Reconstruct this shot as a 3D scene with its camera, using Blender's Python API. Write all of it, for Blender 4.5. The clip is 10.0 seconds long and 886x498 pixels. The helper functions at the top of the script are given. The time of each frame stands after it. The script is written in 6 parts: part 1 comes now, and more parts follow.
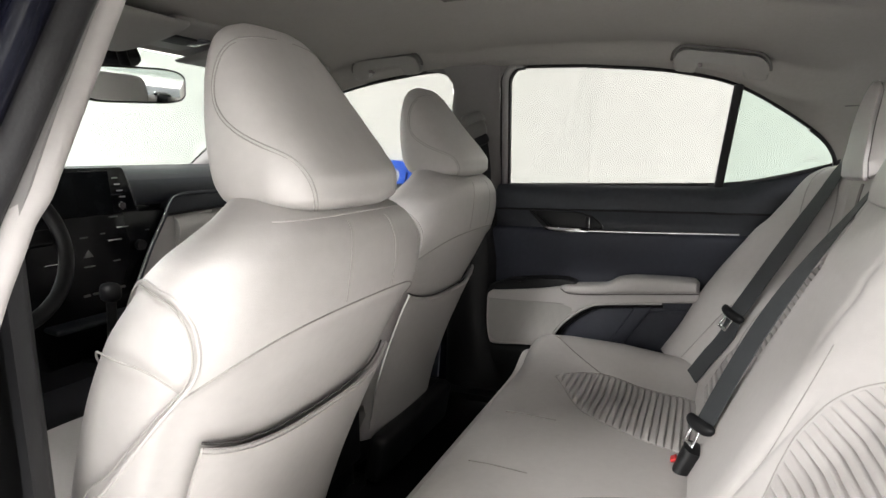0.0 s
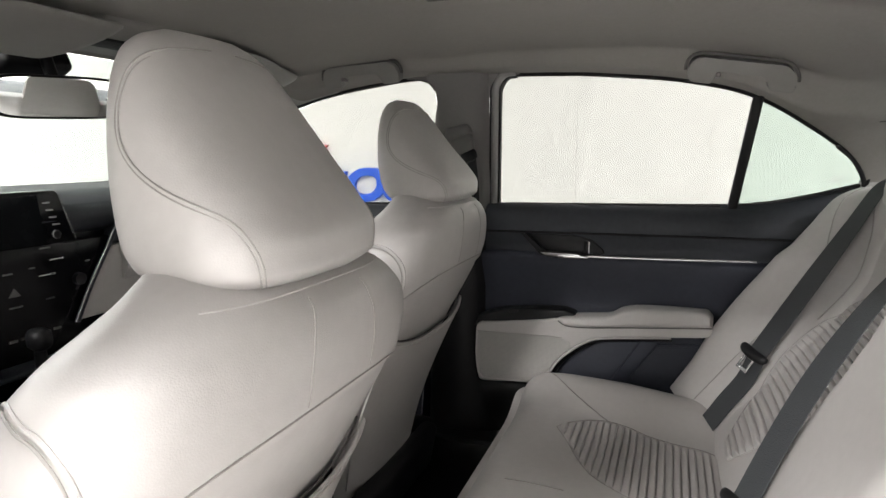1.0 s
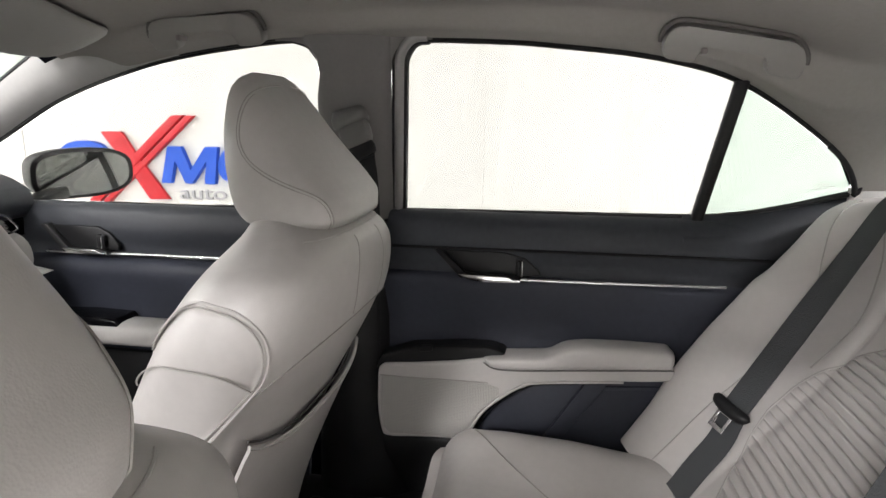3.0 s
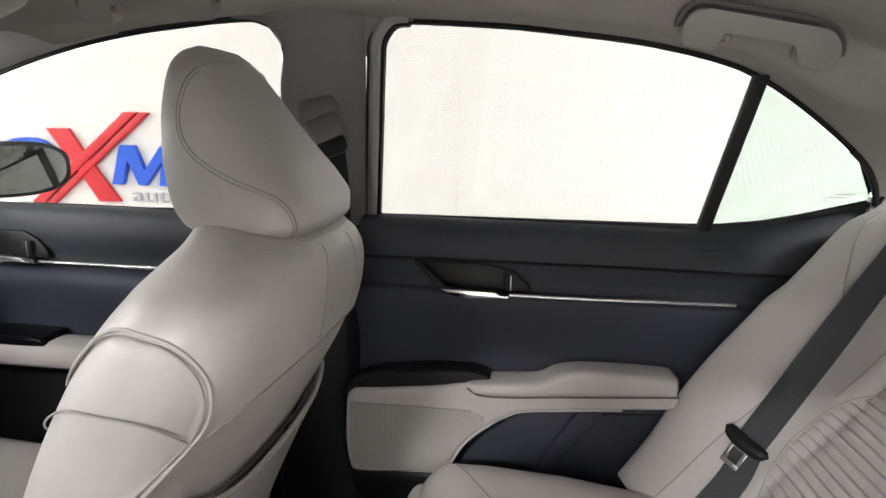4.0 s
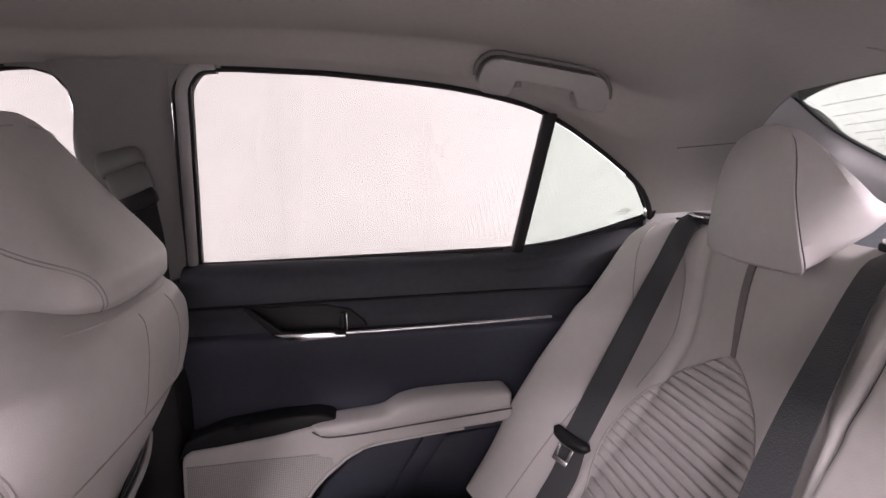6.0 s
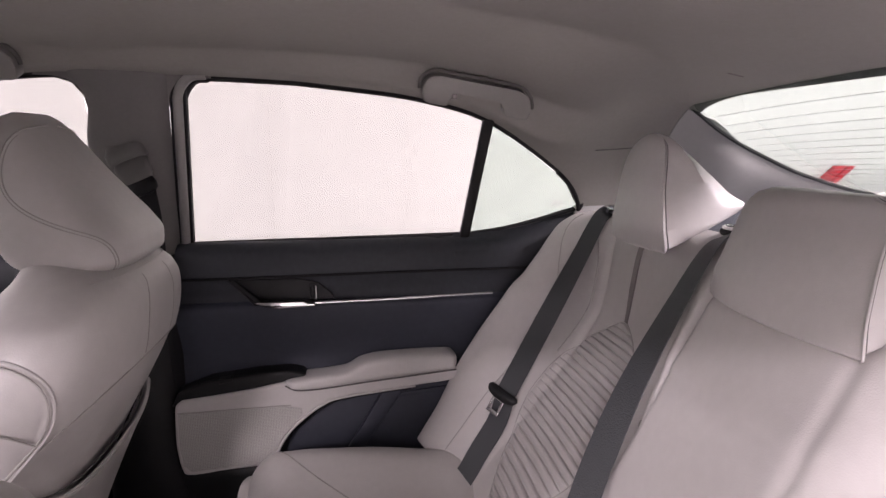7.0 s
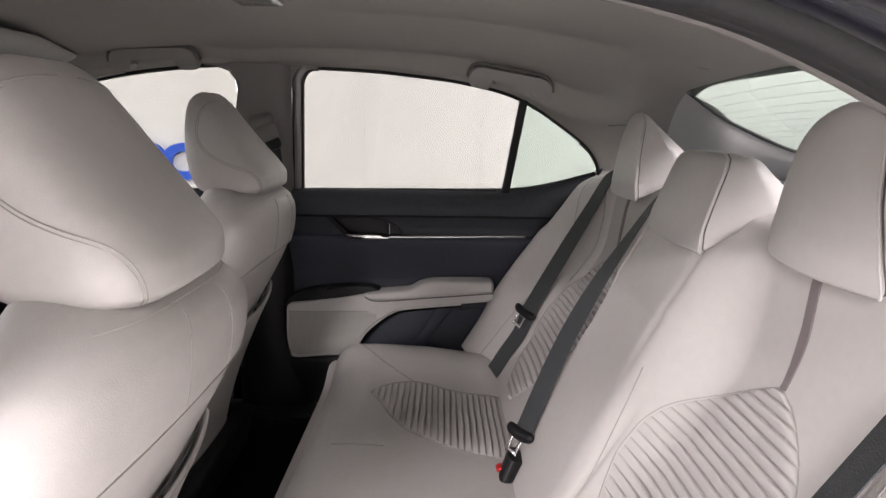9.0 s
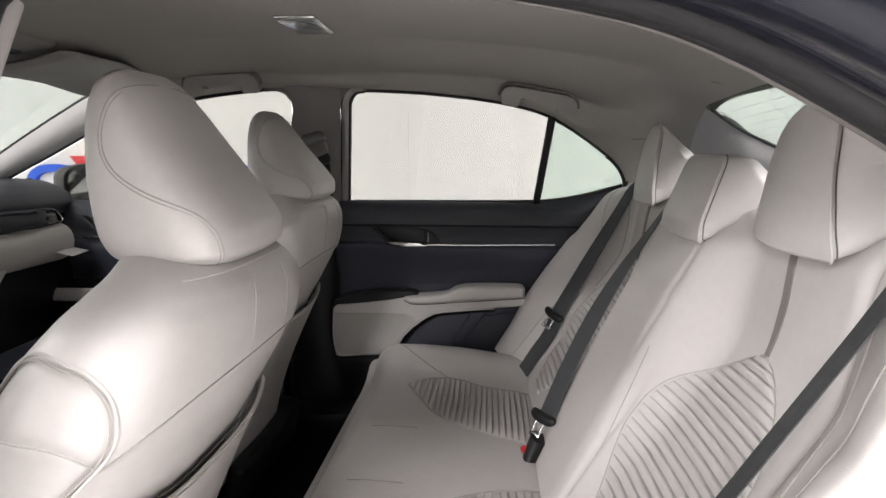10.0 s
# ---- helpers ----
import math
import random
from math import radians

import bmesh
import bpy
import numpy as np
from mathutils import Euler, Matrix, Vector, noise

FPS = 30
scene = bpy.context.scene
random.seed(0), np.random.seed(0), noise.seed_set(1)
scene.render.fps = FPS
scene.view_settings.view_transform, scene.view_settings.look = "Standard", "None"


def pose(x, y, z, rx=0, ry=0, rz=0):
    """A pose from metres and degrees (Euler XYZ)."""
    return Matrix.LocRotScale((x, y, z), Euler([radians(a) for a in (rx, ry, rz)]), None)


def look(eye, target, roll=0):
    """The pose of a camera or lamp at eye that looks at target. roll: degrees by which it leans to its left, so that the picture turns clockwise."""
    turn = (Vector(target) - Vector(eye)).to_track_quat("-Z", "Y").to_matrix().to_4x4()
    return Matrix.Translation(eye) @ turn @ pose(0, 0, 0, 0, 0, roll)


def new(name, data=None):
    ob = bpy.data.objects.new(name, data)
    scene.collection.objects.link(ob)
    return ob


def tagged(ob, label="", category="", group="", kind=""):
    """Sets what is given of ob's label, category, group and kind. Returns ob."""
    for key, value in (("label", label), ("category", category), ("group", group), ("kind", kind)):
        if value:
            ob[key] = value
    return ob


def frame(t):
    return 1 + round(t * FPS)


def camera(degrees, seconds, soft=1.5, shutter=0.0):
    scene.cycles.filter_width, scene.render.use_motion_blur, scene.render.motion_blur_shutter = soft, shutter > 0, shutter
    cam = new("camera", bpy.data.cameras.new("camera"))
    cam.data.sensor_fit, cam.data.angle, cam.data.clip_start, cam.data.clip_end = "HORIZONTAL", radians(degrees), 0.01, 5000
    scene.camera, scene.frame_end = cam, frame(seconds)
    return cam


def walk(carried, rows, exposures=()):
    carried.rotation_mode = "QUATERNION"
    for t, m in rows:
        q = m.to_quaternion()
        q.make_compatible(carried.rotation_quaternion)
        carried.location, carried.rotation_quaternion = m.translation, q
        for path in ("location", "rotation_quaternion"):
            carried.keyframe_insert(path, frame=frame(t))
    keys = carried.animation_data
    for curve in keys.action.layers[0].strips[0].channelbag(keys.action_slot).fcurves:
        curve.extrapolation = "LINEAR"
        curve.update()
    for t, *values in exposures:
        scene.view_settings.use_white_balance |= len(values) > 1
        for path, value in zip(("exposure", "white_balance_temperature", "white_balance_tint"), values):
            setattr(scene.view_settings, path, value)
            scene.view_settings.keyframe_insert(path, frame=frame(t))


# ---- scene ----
cam = camera(73.2, 10.0)
PATH = [
    (0, (0.422, -1.069, 1.15), (-0.359, 0.746, 0.842), -0.3),
    (0.5, (0.39, -0.986, 1.179), (-0.37, 0.839, 0.877), -0.8),
    (1, (0.33, -0.893, 1.199), (-0.382, 0.95, 0.888), -0.5),
    (1.5, (0.263, -0.789, 1.225), (-0.383, 1.074, 0.894), -0.3),
    (2, (0.234, -0.698, 1.242), (-0.335, 1.183, 0.874), -0.0),
    (2.5, (0.213, -0.6, 1.249), (-0.261, 1.301, 0.848), 0.2),
    (3, (0.198, -0.508, 1.252), (-0.176, 1.411, 0.831), 0.4),
    (4.5, (0.134, -0.325, 1.222), (-0.044, 1.633, 0.859), 1.3),
    (5, (0.132, -0.29, 1.242), (0.117, 1.683, 0.916), -0.0),
    (5.5, (0.137, -0.318, 1.264), (0.309, 1.649, 0.949), -1.2),
    (6, (0.156, -0.392, 1.266), (0.439, 1.56, 0.934), -1.1),
    (6.2, (0.162, -0.427, 1.264), (0.479, 1.518, 0.924), -0.8),
    (7.3, (0.233, -0.664, 1.278), (0.499, 1.287, 0.929), 0.7),
    (7.5, (0.241, -0.699, 1.281), (0.473, 1.254, 0.922), 1.3),
    (8, (0.26, -0.791, 1.277), (0.393, 1.168, 0.9), 1.9),
    (8.5, (0.271, -0.903, 1.275), (0.336, 1.049, 0.846), 1.2),
    (9, (0.289, -1.02, 1.261), (0.286, 0.936, 0.846), 0.9),
    (9.5, (0.31, -1.106, 1.242), (0.228, 0.857, 0.868), 0.7),
    (10, (0.326, -1.155, 1.221), (0.168, 0.813, 0.899), 0.4),
]
EXPOSURES = [
    (0.0, 0.14, 6500, 10), (1.5, 0.15, 6500, 11), (3.0, 0.40, 6500, 12), (4.5, 0.22, 6500, 13), (5.0, 0.12, 6500, 19), (6.0, 0.10, 6550, 31), (8.0, 0.06, 6600, 28), (8.7, -0.08, 6600, 21), (10.0, -0.09, 6500, 14),
]
walk(cam, [(t, look(eye, target, roll)) for t, eye, target, roll in PATH], EXPOSURES)

# ---- world and lights: a bright white showroom lit by added, unseen lamps ----
world = bpy.data.worlds.new("showroom_air")
world.use_nodes = True
scene.world = world
world.node_tree.nodes["Background"].inputs[0].default_value = (0.9, 0.95, 1.0, 1)
world.node_tree.nodes["Background"].inputs[1].default_value = 0.05

ROOM = dict(x0=-9.6, x1=5.6, y0=-9.6, y1=2.5, z1=3.4)


def area_light(x, y, sx, sy, watts, color=(1.0, 0.985, 0.97)):
    lamp = bpy.data.lights.new("added_ceiling_light", "AREA")
    lamp.shape, lamp.size, lamp.size_y, lamp.energy, lamp.color = "RECTANGLE", sx, sy, watts, color
    ob = new("added_ceiling_light", lamp)
    ob.matrix_world = pose(x, y, ROOM["z1"] - 0.06, 0, 0, 0)
    return ob


# weak unseen lamps added over the sign wall
for lx in (-2.6, 0.7, 3.6):
    area_light(lx, 1.3, 2.6, 0.9, 6)
# added lamps out of view, placed and powered to light seats, door and headliner
for lx, ly, watts in ((-4.6, -4.8, 230), (-2.0, -5.4, 500), (-4.6, -7.6, 200), (-2.6, -7.6, 200), (-1.6, -2.9, 90), (0.2, -1.5, 75), (3.6, -7.8, 120)):
    area_light(lx, ly, 1.2, 0.6, watts)
for ly in (-2.6, 0.6):
    area_light(-5.2, ly, 0.9, 2.4, 90)
    area_light(-7.6, ly, 0.9, 2.4, 400)
# unseen lamp added to brighten the rear pillars through the rear glass
area_light(2.7, -1.1, 1.8, 1.0, 520)


# ---- materials ----
def material(name, color, rough=0.5, metal=0.0, vary=0.06, scale=6.0, grain=0.0, grain_size=900.0, coat=0.0, spec=0.5, wrinkle=0.0):
    m = bpy.data.materials.new(name)
    m.use_nodes = True
    nodes, links = m.node_tree.nodes, m.node_tree.links
    b = nodes["Principled BSDF"]
    b.inputs["Roughness"].default_value = rough
    b.inputs["Metallic"].default_value = metal
    b.inputs["Coat Weight"].default_value = coat
    b.inputs["Specular IOR Level"].default_value = spec
    tex = nodes.new("ShaderNodeTexCoord")
    n1 = nodes.new("ShaderNodeTexNoise")
    n1.inputs["Scale"].default_value, n1.inputs["Detail"].default_value = scale, 5.0
    links.new(tex.outputs["Object"], n1.inputs["Vector"])
    n2 = nodes.new("ShaderNodeTexNoise")
    n2.inputs["Scale"].default_value, n2.inputs["Detail"].default_value = scale * 14, 3.0
    links.new(tex.outputs["Object"], n2.inputs["Vector"])
    add = nodes.new("ShaderNodeMath")
    add.operation = "ADD"
    links.new(n1.outputs["Fac"], add.inputs[0])
    links.new(n2.outputs["Fac"], add.inputs[1])
    ramp = nodes.new("ShaderNodeMapRange")
    ramp.inputs["From Min"].default_value, ramp.inputs["From Max"].default_value = 0.7, 1.3
    ramp.inputs["To Min"].default_value, ramp.inputs["To Max"].default_value = 1.0 - vary, 1.0 + vary
    links.new(add.outputs[0], ramp.inputs["Value"])
    mix = nodes.new("ShaderNodeVectorMath")
    mix.operation = "SCALE"
    mix.inputs[0].default_value = color
    links.new(ramp.outputs[0], mix.inputs["Scale"])
    links.new(mix.outputs[0], b.inputs["Base Color"])
    rr = nodes.new("ShaderNodeMapRange")
    rr.inputs["From Min"].default_value, rr.inputs["From Max"].default_value = 0.3, 0.7
    rr.inputs["To Min"].default_value, rr.inputs["To Max"].default_value = max(0.02, rough - 0.06), min(1.0, rough + 0.06)
    links.new(n1.outputs["Fac"], rr.inputs["Value"])
    if rough > 0.12:
        links.new(rr.outputs[0], b.inputs["Roughness"])
    last = None
    if wrinkle:
        w = nodes.new("ShaderNodeTexNoise")
        w.inputs["Scale"].default_value, w.inputs["Detail"].default_value = 11.0, 2.0
        links.new(tex.outputs["Object"], w.inputs["Vector"])
        bw = nodes.new("ShaderNodeBump")
        bw.inputs["Strength"].default_value, bw.inputs["Distance"].default_value = wrinkle, 0.01
        links.new(w.outputs["Fac"], bw.inputs["Height"])
        last = bw
    if grain:
        v = nodes.new("ShaderNodeTexVoronoi")
        v.inputs["Scale"].default_value = grain_size
        links.new(tex.outputs["Object"], v.inputs["Vector"])
        bp = nodes.new("ShaderNodeBump")
        bp.inputs["Strength"].default_value, bp.inputs["Distance"].default_value = grain, 0.0006
        links.new(v.outputs["Distance"], bp.inputs["Height"])
        if last:
            links.new(last.outputs[0], bp.inputs["Normal"])
        last = bp
    if last:
        links.new(last.outputs[0], b.inputs["Normal"])
    return m


def glass_material(name, tint=(0.975, 0.985, 0.98)):
    m = bpy.data.materials.new(name)
    m.use_nodes = True
    nodes, links = m.node_tree.nodes, m.node_tree.links
    out = nodes["Material Output"]
    nodes.remove(nodes["Principled BSDF"])
    clear = nodes.new("ShaderNodeBsdfTransparent")
    clear.inputs[0].default_value = (*tint, 1)
    gloss = nodes.new("ShaderNodeBsdfGlossy")
    gloss.inputs["Roughness"].default_value = 0.02
    facing = nodes.new("ShaderNodeLayerWeight")
    facing.inputs[0].default_value = 0.5
    power = nodes.new("ShaderNodeMath")
    power.operation = "POWER"
    power.inputs[1].default_value = 4.5
    links.new(facing.outputs["Facing"], power.inputs[0])
    scaled = nodes.new("ShaderNodeMath")
    scaled.operation = "MULTIPLY_ADD"
    scaled.inputs[1].default_value, scaled.inputs[2].default_value = 0.5, 0.025
    links.new(power.outputs[0], scaled.inputs[0])
    mix = nodes.new("ShaderNodeMixShader")
    links.new(scaled.outputs[0], mix.inputs[0])
    links.new(clear.outputs[0], mix.inputs[1])
    links.new(gloss.outputs[0], mix.inputs[2])
    links.new(mix.outputs[0], out.inputs[0])
    return m


LEATHER = material("grey_leatherette", (0.485, 0.463, 0.450), 0.42, vary=0.035, scale=5, grain=0.18, grain_size=620, wrinkle=0.07, spec=0.5)
RIBBED = material("ribbed_grey_leatherette", (0.475, 0.452, 0.440), 0.44, vary=0.03, scale=5, grain=0.2, grain_size=700)
STITCH = material("grey_piping", (0.33, 0.315, 0.295), 0.55, vary=0.05, scale=40)
STRIP = material("taupe_insert_strip", (0.19, 0.165, 0.165), 0.5, vary=0.05)
SEAM = material("dark_seam_shadow_gap", (0.10, 0.095, 0.09), 0.7)
HANDLE = material("beige_handle_plastic", (0.225, 0.215, 0.205), 0.5, vary=0.03, grain=0.2)
FABRIC = material("beige_headliner_fabric", (0.275, 0.26, 0.245), 0.95, vary=0.04, scale=9, grain=0.5, grain_size=1400, spec=0.2)
PILLAR = material("grey_pillar_trim", (0.40, 0.39, 0.38), 0.6, vary=0.03, grain=0.3)
FRAME = material("pale_frame_edge", (0.28, 0.27, 0.265), 0.4, vary=0.03)
ANCHOR = material("mid_grey_plastic", (0.16, 0.155, 0.15), 0.5, vary=0.04, grain=0.2)
TRIM = material("grey_armrest_vinyl", (0.52, 0.50, 0.485), 0.42, vary=0.03, grain=0.25)
DARK = material("charcoal_soft_trim", (0.036, 0.039, 0.046), 0.45, vary=0.10, grain=0.35, spec=0.25)
SLATE = material("slate_door_card", (0.038, 0.042, 0.057), 0.5, vary=0.08, grain=0.3, spec=0.28)
BLACK = material("black_plastic", (0.009, 0.009, 0.010), 0.45, vary=0.1, grain=0.2, spec=0.3)
GLOSS = material("piano_black", (0.005, 0.005, 0.006), 0.18, vary=0.02, spec=0.15)
PAINT = material("dark_blue_black_paint", (0.005, 0.0055, 0.010), 0.22, vary=0.02, coat=0.06, spec=0.2)
RUBBER = material("black_rubber_seal", (0.016, 0.0155, 0.0165), 0.6, vary=0.12, scale=20, grain=0.3, grain_size=300, spec=0.25)
CARPET = material("black_carpet", (0.005, 0.005, 0.006), 0.95, vary=0.25, scale=60, grain=0.8, grain_size=500, spec=0.1)
CHROME = material("satin_chrome", (0.78, 0.78, 0.79), 0.16, metal=1.0, vary=0.02)
STEEL = material("polished_steel", (0.70, 0.70, 0.70), 0.22, metal=1.0, vary=0.04)
WEBBING = material("dark_grey_webbing", (0.033, 0.036, 0.039), 0.55, vary=0.08, scale=60, grain=0.6, grain_size=450)
RED = material("red_release_button", (0.55, 0.02, 0.02), 0.35)
MIRROR = material("mirror_silver", (0.85, 0.88, 0.86), 0.02, metal=1.0, vary=0.005)
SCREEN = material("dark_display_glass", (0.004, 0.005, 0.006), 0.3, vary=0.02, spec=0.06)
WALL = material("white_painted_wall", (0.72, 0.72, 0.70), 0.7, vary=0.012, scale=1.5)
# for the unseen south wall: grey only to weaken the room's bounced light
WALL_GREY = material("grey_low_bounce_wall", (0.40, 0.40, 0.395), 0.7, vary=0.02, scale=1.5)
WALL_OFF = material("white_wall_panel_joint", (0.68, 0.675, 0.655), 0.7, vary=0.02)
FLOOR = material("pale_showroom_floor", (0.66, 0.652, 0.64), 0.35, vary=0.06, scale=2)
# the ceiling is out of view and greyed to weaken bounced light
CEILING = material("greyed_low_bounce_ceiling", (0.50, 0.50, 0.49), 0.8, vary=0.02, scale=2)
SIGN_RED = material("red_sign_face", (0.56, 0.009, 0.020), 0.4, vary=0.03)
SIGN_BLUE = material("blue_sign_face", (0.008, 0.088, 0.60), 0.4, vary=0.03)
SIGN_GREY = material("grey_sign_face", (0.42, 0.42, 0.45), 0.5, vary=0.04)
PANE = glass_material("window_glass", (0.655, 0.658, 0.645))
PANE_QUARTER = glass_material("green_tinted_quarter_glass", (0.57, 0.615, 0.585))
PANE_SCREEN = glass_material("windshield_glass", (0.62, 0.65, 0.63))
PANE_GREEN = glass_material("green_tinted_glass", (0.61, 0.655, 0.63))
# headliner cloth darkened: the middle pillar's shade is put into the colour
SHADED_PILLAR_CLOTH = material("shaded_pillar_cloth", (0.19, 0.182, 0.178), 0.9, vary=0.04, scale=9, grain=0.4, grain_size=1400, spec=0.2)
GRILLE = material("grey_speaker_mesh", (0.45, 0.435, 0.412), 0.55, vary=0.04, scale=30)


def perforate(m, pitch):
    """Regular small dark holes across a material, in rows along x and z."""
    nodes, links = m.node_tree.nodes, m.node_tree.links
    b = nodes["Principled BSDF"]
    old = b.inputs["Base Color"].links[0].from_socket
    tex = nodes.new("ShaderNodeTexCoord")
    v = nodes.new("ShaderNodeTexVoronoi")
    v.voronoi_dimensions = "2D"
    v.inputs["Scale"].default_value, v.inputs["Randomness"].default_value = 1 / pitch, 0.0
    turn = nodes.new("ShaderNodeMapping")
    turn.inputs["Rotation"].default_value = (radians(90), 0, 0)
    links.new(tex.outputs["Object"], turn.inputs["Vector"])
    links.new(turn.outputs[0], v.inputs["Vector"])
    ramp = nodes.new("ShaderNodeMapRange")
    ramp.inputs["From Min"].default_value, ramp.inputs["From Max"].default_value = 0.26, 0.36
    links.new(v.outputs["Distance"], ramp.inputs["Value"])
    mix = nodes.new("ShaderNodeVectorMath")
    mix.operation = "SCALE"
    links.new(old, mix.inputs[0])
    low = nodes.new("ShaderNodeMapRange")
    low.inputs["To Min"].default_value, low.inputs["To Max"].default_value = 0.55, 1.0
    links.new(ramp.outputs[0], low.inputs["Value"])
    links.new(low.outputs[0], mix.inputs["Scale"])
    links.new(mix.outputs[0], b.inputs["Base Color"])


perforate(GRILLE, 0.0034)
PAPER = material("white_card", (0.78, 0.77, 0.75), 0.6, vary=0.02)
# edging under the roof: darker than the pillar's, its shade put into the colour
SHADED_EDGE_CLOTH = material("shaded_edging_cloth", (0.125, 0.117, 0.112), 0.9, vary=0.05, scale=30, grain=0.5, grain_size=900, spec=0.2)
PALE = material("pale_cloth_edging", (0.34, 0.32, 0.31), 0.7, vary=0.04, grain=0.3)
LAMP = material("lamp_lens", (0.40, 0.41, 0.43), 0.12, metal=0.6, vary=0.02)


# ---- building helpers ----
def mesh_of(name, verts, faces, mat, parent=None, label="", smooth=True, angle=38):
    me = bpy.data.meshes.new(name)
    me.from_pydata([tuple(map(float, v)) for v in verts], [], [tuple(int(i) for i in f) for f in faces])
    me.materials.append(mat)
    bm = bmesh.new()
    bm.from_mesh(me)
    bmesh.ops.recalc_face_normals(bm, faces=bm.faces)
    bm.to_mesh(me)
    bm.free()
    if smooth:
        me.shade_smooth()
        me.set_sharp_from_angle(angle=radians(angle))
    ob = new(name, me)
    if parent:
        ob.parent = parent
    if label:
        ob["label"] = label
    return ob


def part(name, bm, mat, parent=None, label="", smooth=True, angle=38):
    me = bpy.data.meshes.new(name)
    bmesh.ops.recalc_face_normals(bm, faces=bm.faces)
    bm.to_mesh(me)
    bm.free()
    me.materials.append(mat)
    if smooth:
        me.shade_smooth()
        me.set_sharp_from_angle(angle=radians(angle))
    ob = new(name, me)
    if parent:
        ob.parent = parent
    if label:
        ob["label"] = label
    return ob


def thing(name, label, category, group="", kind="", at=(0, 0, 0)):
    ob = new(name)
    ob.location = at
    ob.empty_display_size = 0.05
    return tagged(ob, label, category, group, kind)


def spline(rows, n):
    """Rows of numbers, glided through with a monotone-ish cubic: n rows out, evenly spaced in row index."""
    r = np.array(rows, float)
    k = len(r)
    if k == 2:
        return r[0] + np.linspace(0, 1, n)[:, None] * (r[1] - r[0])
    tang = np.zeros_like(r)
    tang[1:-1] = (r[2:] - r[:-2]) / 2
    tang[0], tang[-1] = r[1] - r[0], r[-1] - r[-2]
    out = []
    for u in np.linspace(0, k - 1, n):
        i = min(int(u), k - 2)
        f = u - i
        h00, h10, h01, h11 = 2 * f**3 - 3 * f**2 + 1, f**3 - 2 * f**2 + f, -2 * f**3 + 3 * f**2, f**3 - f**2
        out.append(h00 * r[i] + h10 * tang[i] + h01 * r[i + 1] + h11 * tang[i + 1])
    return np.array(out)


def along(rows, t):
    """Value of a smooth curve through rows (t, value...) at t; rows sorted by t."""
    r = np.array(rows, float)
    t = min(max(t, r[0, 0]), r[-1, 0])
    i = int(min(max(np.searchsorted(r[:, 0], t) - 1, 0), len(r) - 2))
    h = r[i + 1, 0] - r[i, 0]
    f = (t - r[i, 0]) / h
    d = (r[i + 1, 1:] - r[i, 1:]) / h

    def slope(j):
        if j == 0 or j == len(r) - 1:
            return d
        a = (r[j, 1:] - r[j - 1, 1:]) / (r[j, 0] - r[j - 1, 0])
        b = (r[j + 1, 1:] - r[j, 1:]) / (r[j + 1, 0] - r[j, 0])
        s = np.where(a * b > 0, 2 * a * b / (a + b + 1e-12), 0.0)
        return s

    m0, m1 = slope(i), slope(i + 1)
    h00, h10, h01, h11 = 2 * f**3 - 3 * f**2 + 1, f**3 - 2 * f**2 + f, -2 * f**3 + 3 * f**2, f**3 - f**2
    v = h00 * r[i, 1:] + h10 * h * m0 + h01 * r[i + 1, 1:] + h11 * h * m1
    return float(v[0]) if v.size == 1 else v


def loft(name, rings, mat, parent=None, label="", caps=True, angle=50):
    n = len(rings[0])
    verts = [p for ring in rings for p in ring]
    faces = [(a * n + i, a * n + (i + 1) % n, (a + 1) * n + (i + 1) % n, (a + 1) * n + i) for a in range(len(rings) - 1) for i in range(n)]
    if caps:
        for base, ring in ((0, rings[0]), ((len(rings) - 1) * n, rings[-1])):
            verts.append(np.mean(np.array(ring, float), axis=0))
            c = len(verts) - 1
            faces += [(base + i, base + (i + 1) % n, c) for i in range(n)]
    return mesh_of(name, verts, faces, mat, parent, label, angle=angle)


def sheet(name, f, nu, nv, mat, parent=None, label="", thick=0.004, angle=50):
    """A solid sheet over f(u, v), u and v from 0 to 1, thickened behind along its normals."""
    p = np.array([[f(i / nu, j / nv) for j in range(nv + 1)] for i in range(nu + 1)], float)
    du = np.gradient(p, axis=0)
    dv = np.gradient(p, axis=1)
    nrm = np.cross(du, dv)
    nrm /= np.linalg.norm(nrm, axis=2, keepdims=True) + 1e-12
    q = p - nrm * thick
    m = (nu + 1) * (nv + 1)
    verts = list(p.reshape(-1, 3)) + list(q.reshape(-1, 3))
    at = lambda i, j, b=0: b * m + i * (nv + 1) + j  # noqa: E731
    faces = []
    for i in range(nu):
        for j in range(nv):
            faces.append((at(i, j), at(i + 1, j), at(i + 1, j + 1), at(i, j + 1)))
            faces.append((at(i, j, 1), at(i, j + 1, 1), at(i + 1, j + 1, 1), at(i + 1, j, 1)))
    for i in range(nu):
        for j in (0, nv):
            faces.append((at(i, j), at(i + 1, j), at(i + 1, j, 1), at(i, j, 1)))
    for j in range(nv):
        for i in (0, nu):
            faces.append((at(i, j), at(i, j + 1), at(i, j + 1, 1), at(i, j, 1)))
    return mesh_of(name, verts, faces, mat, parent, label, angle=angle)


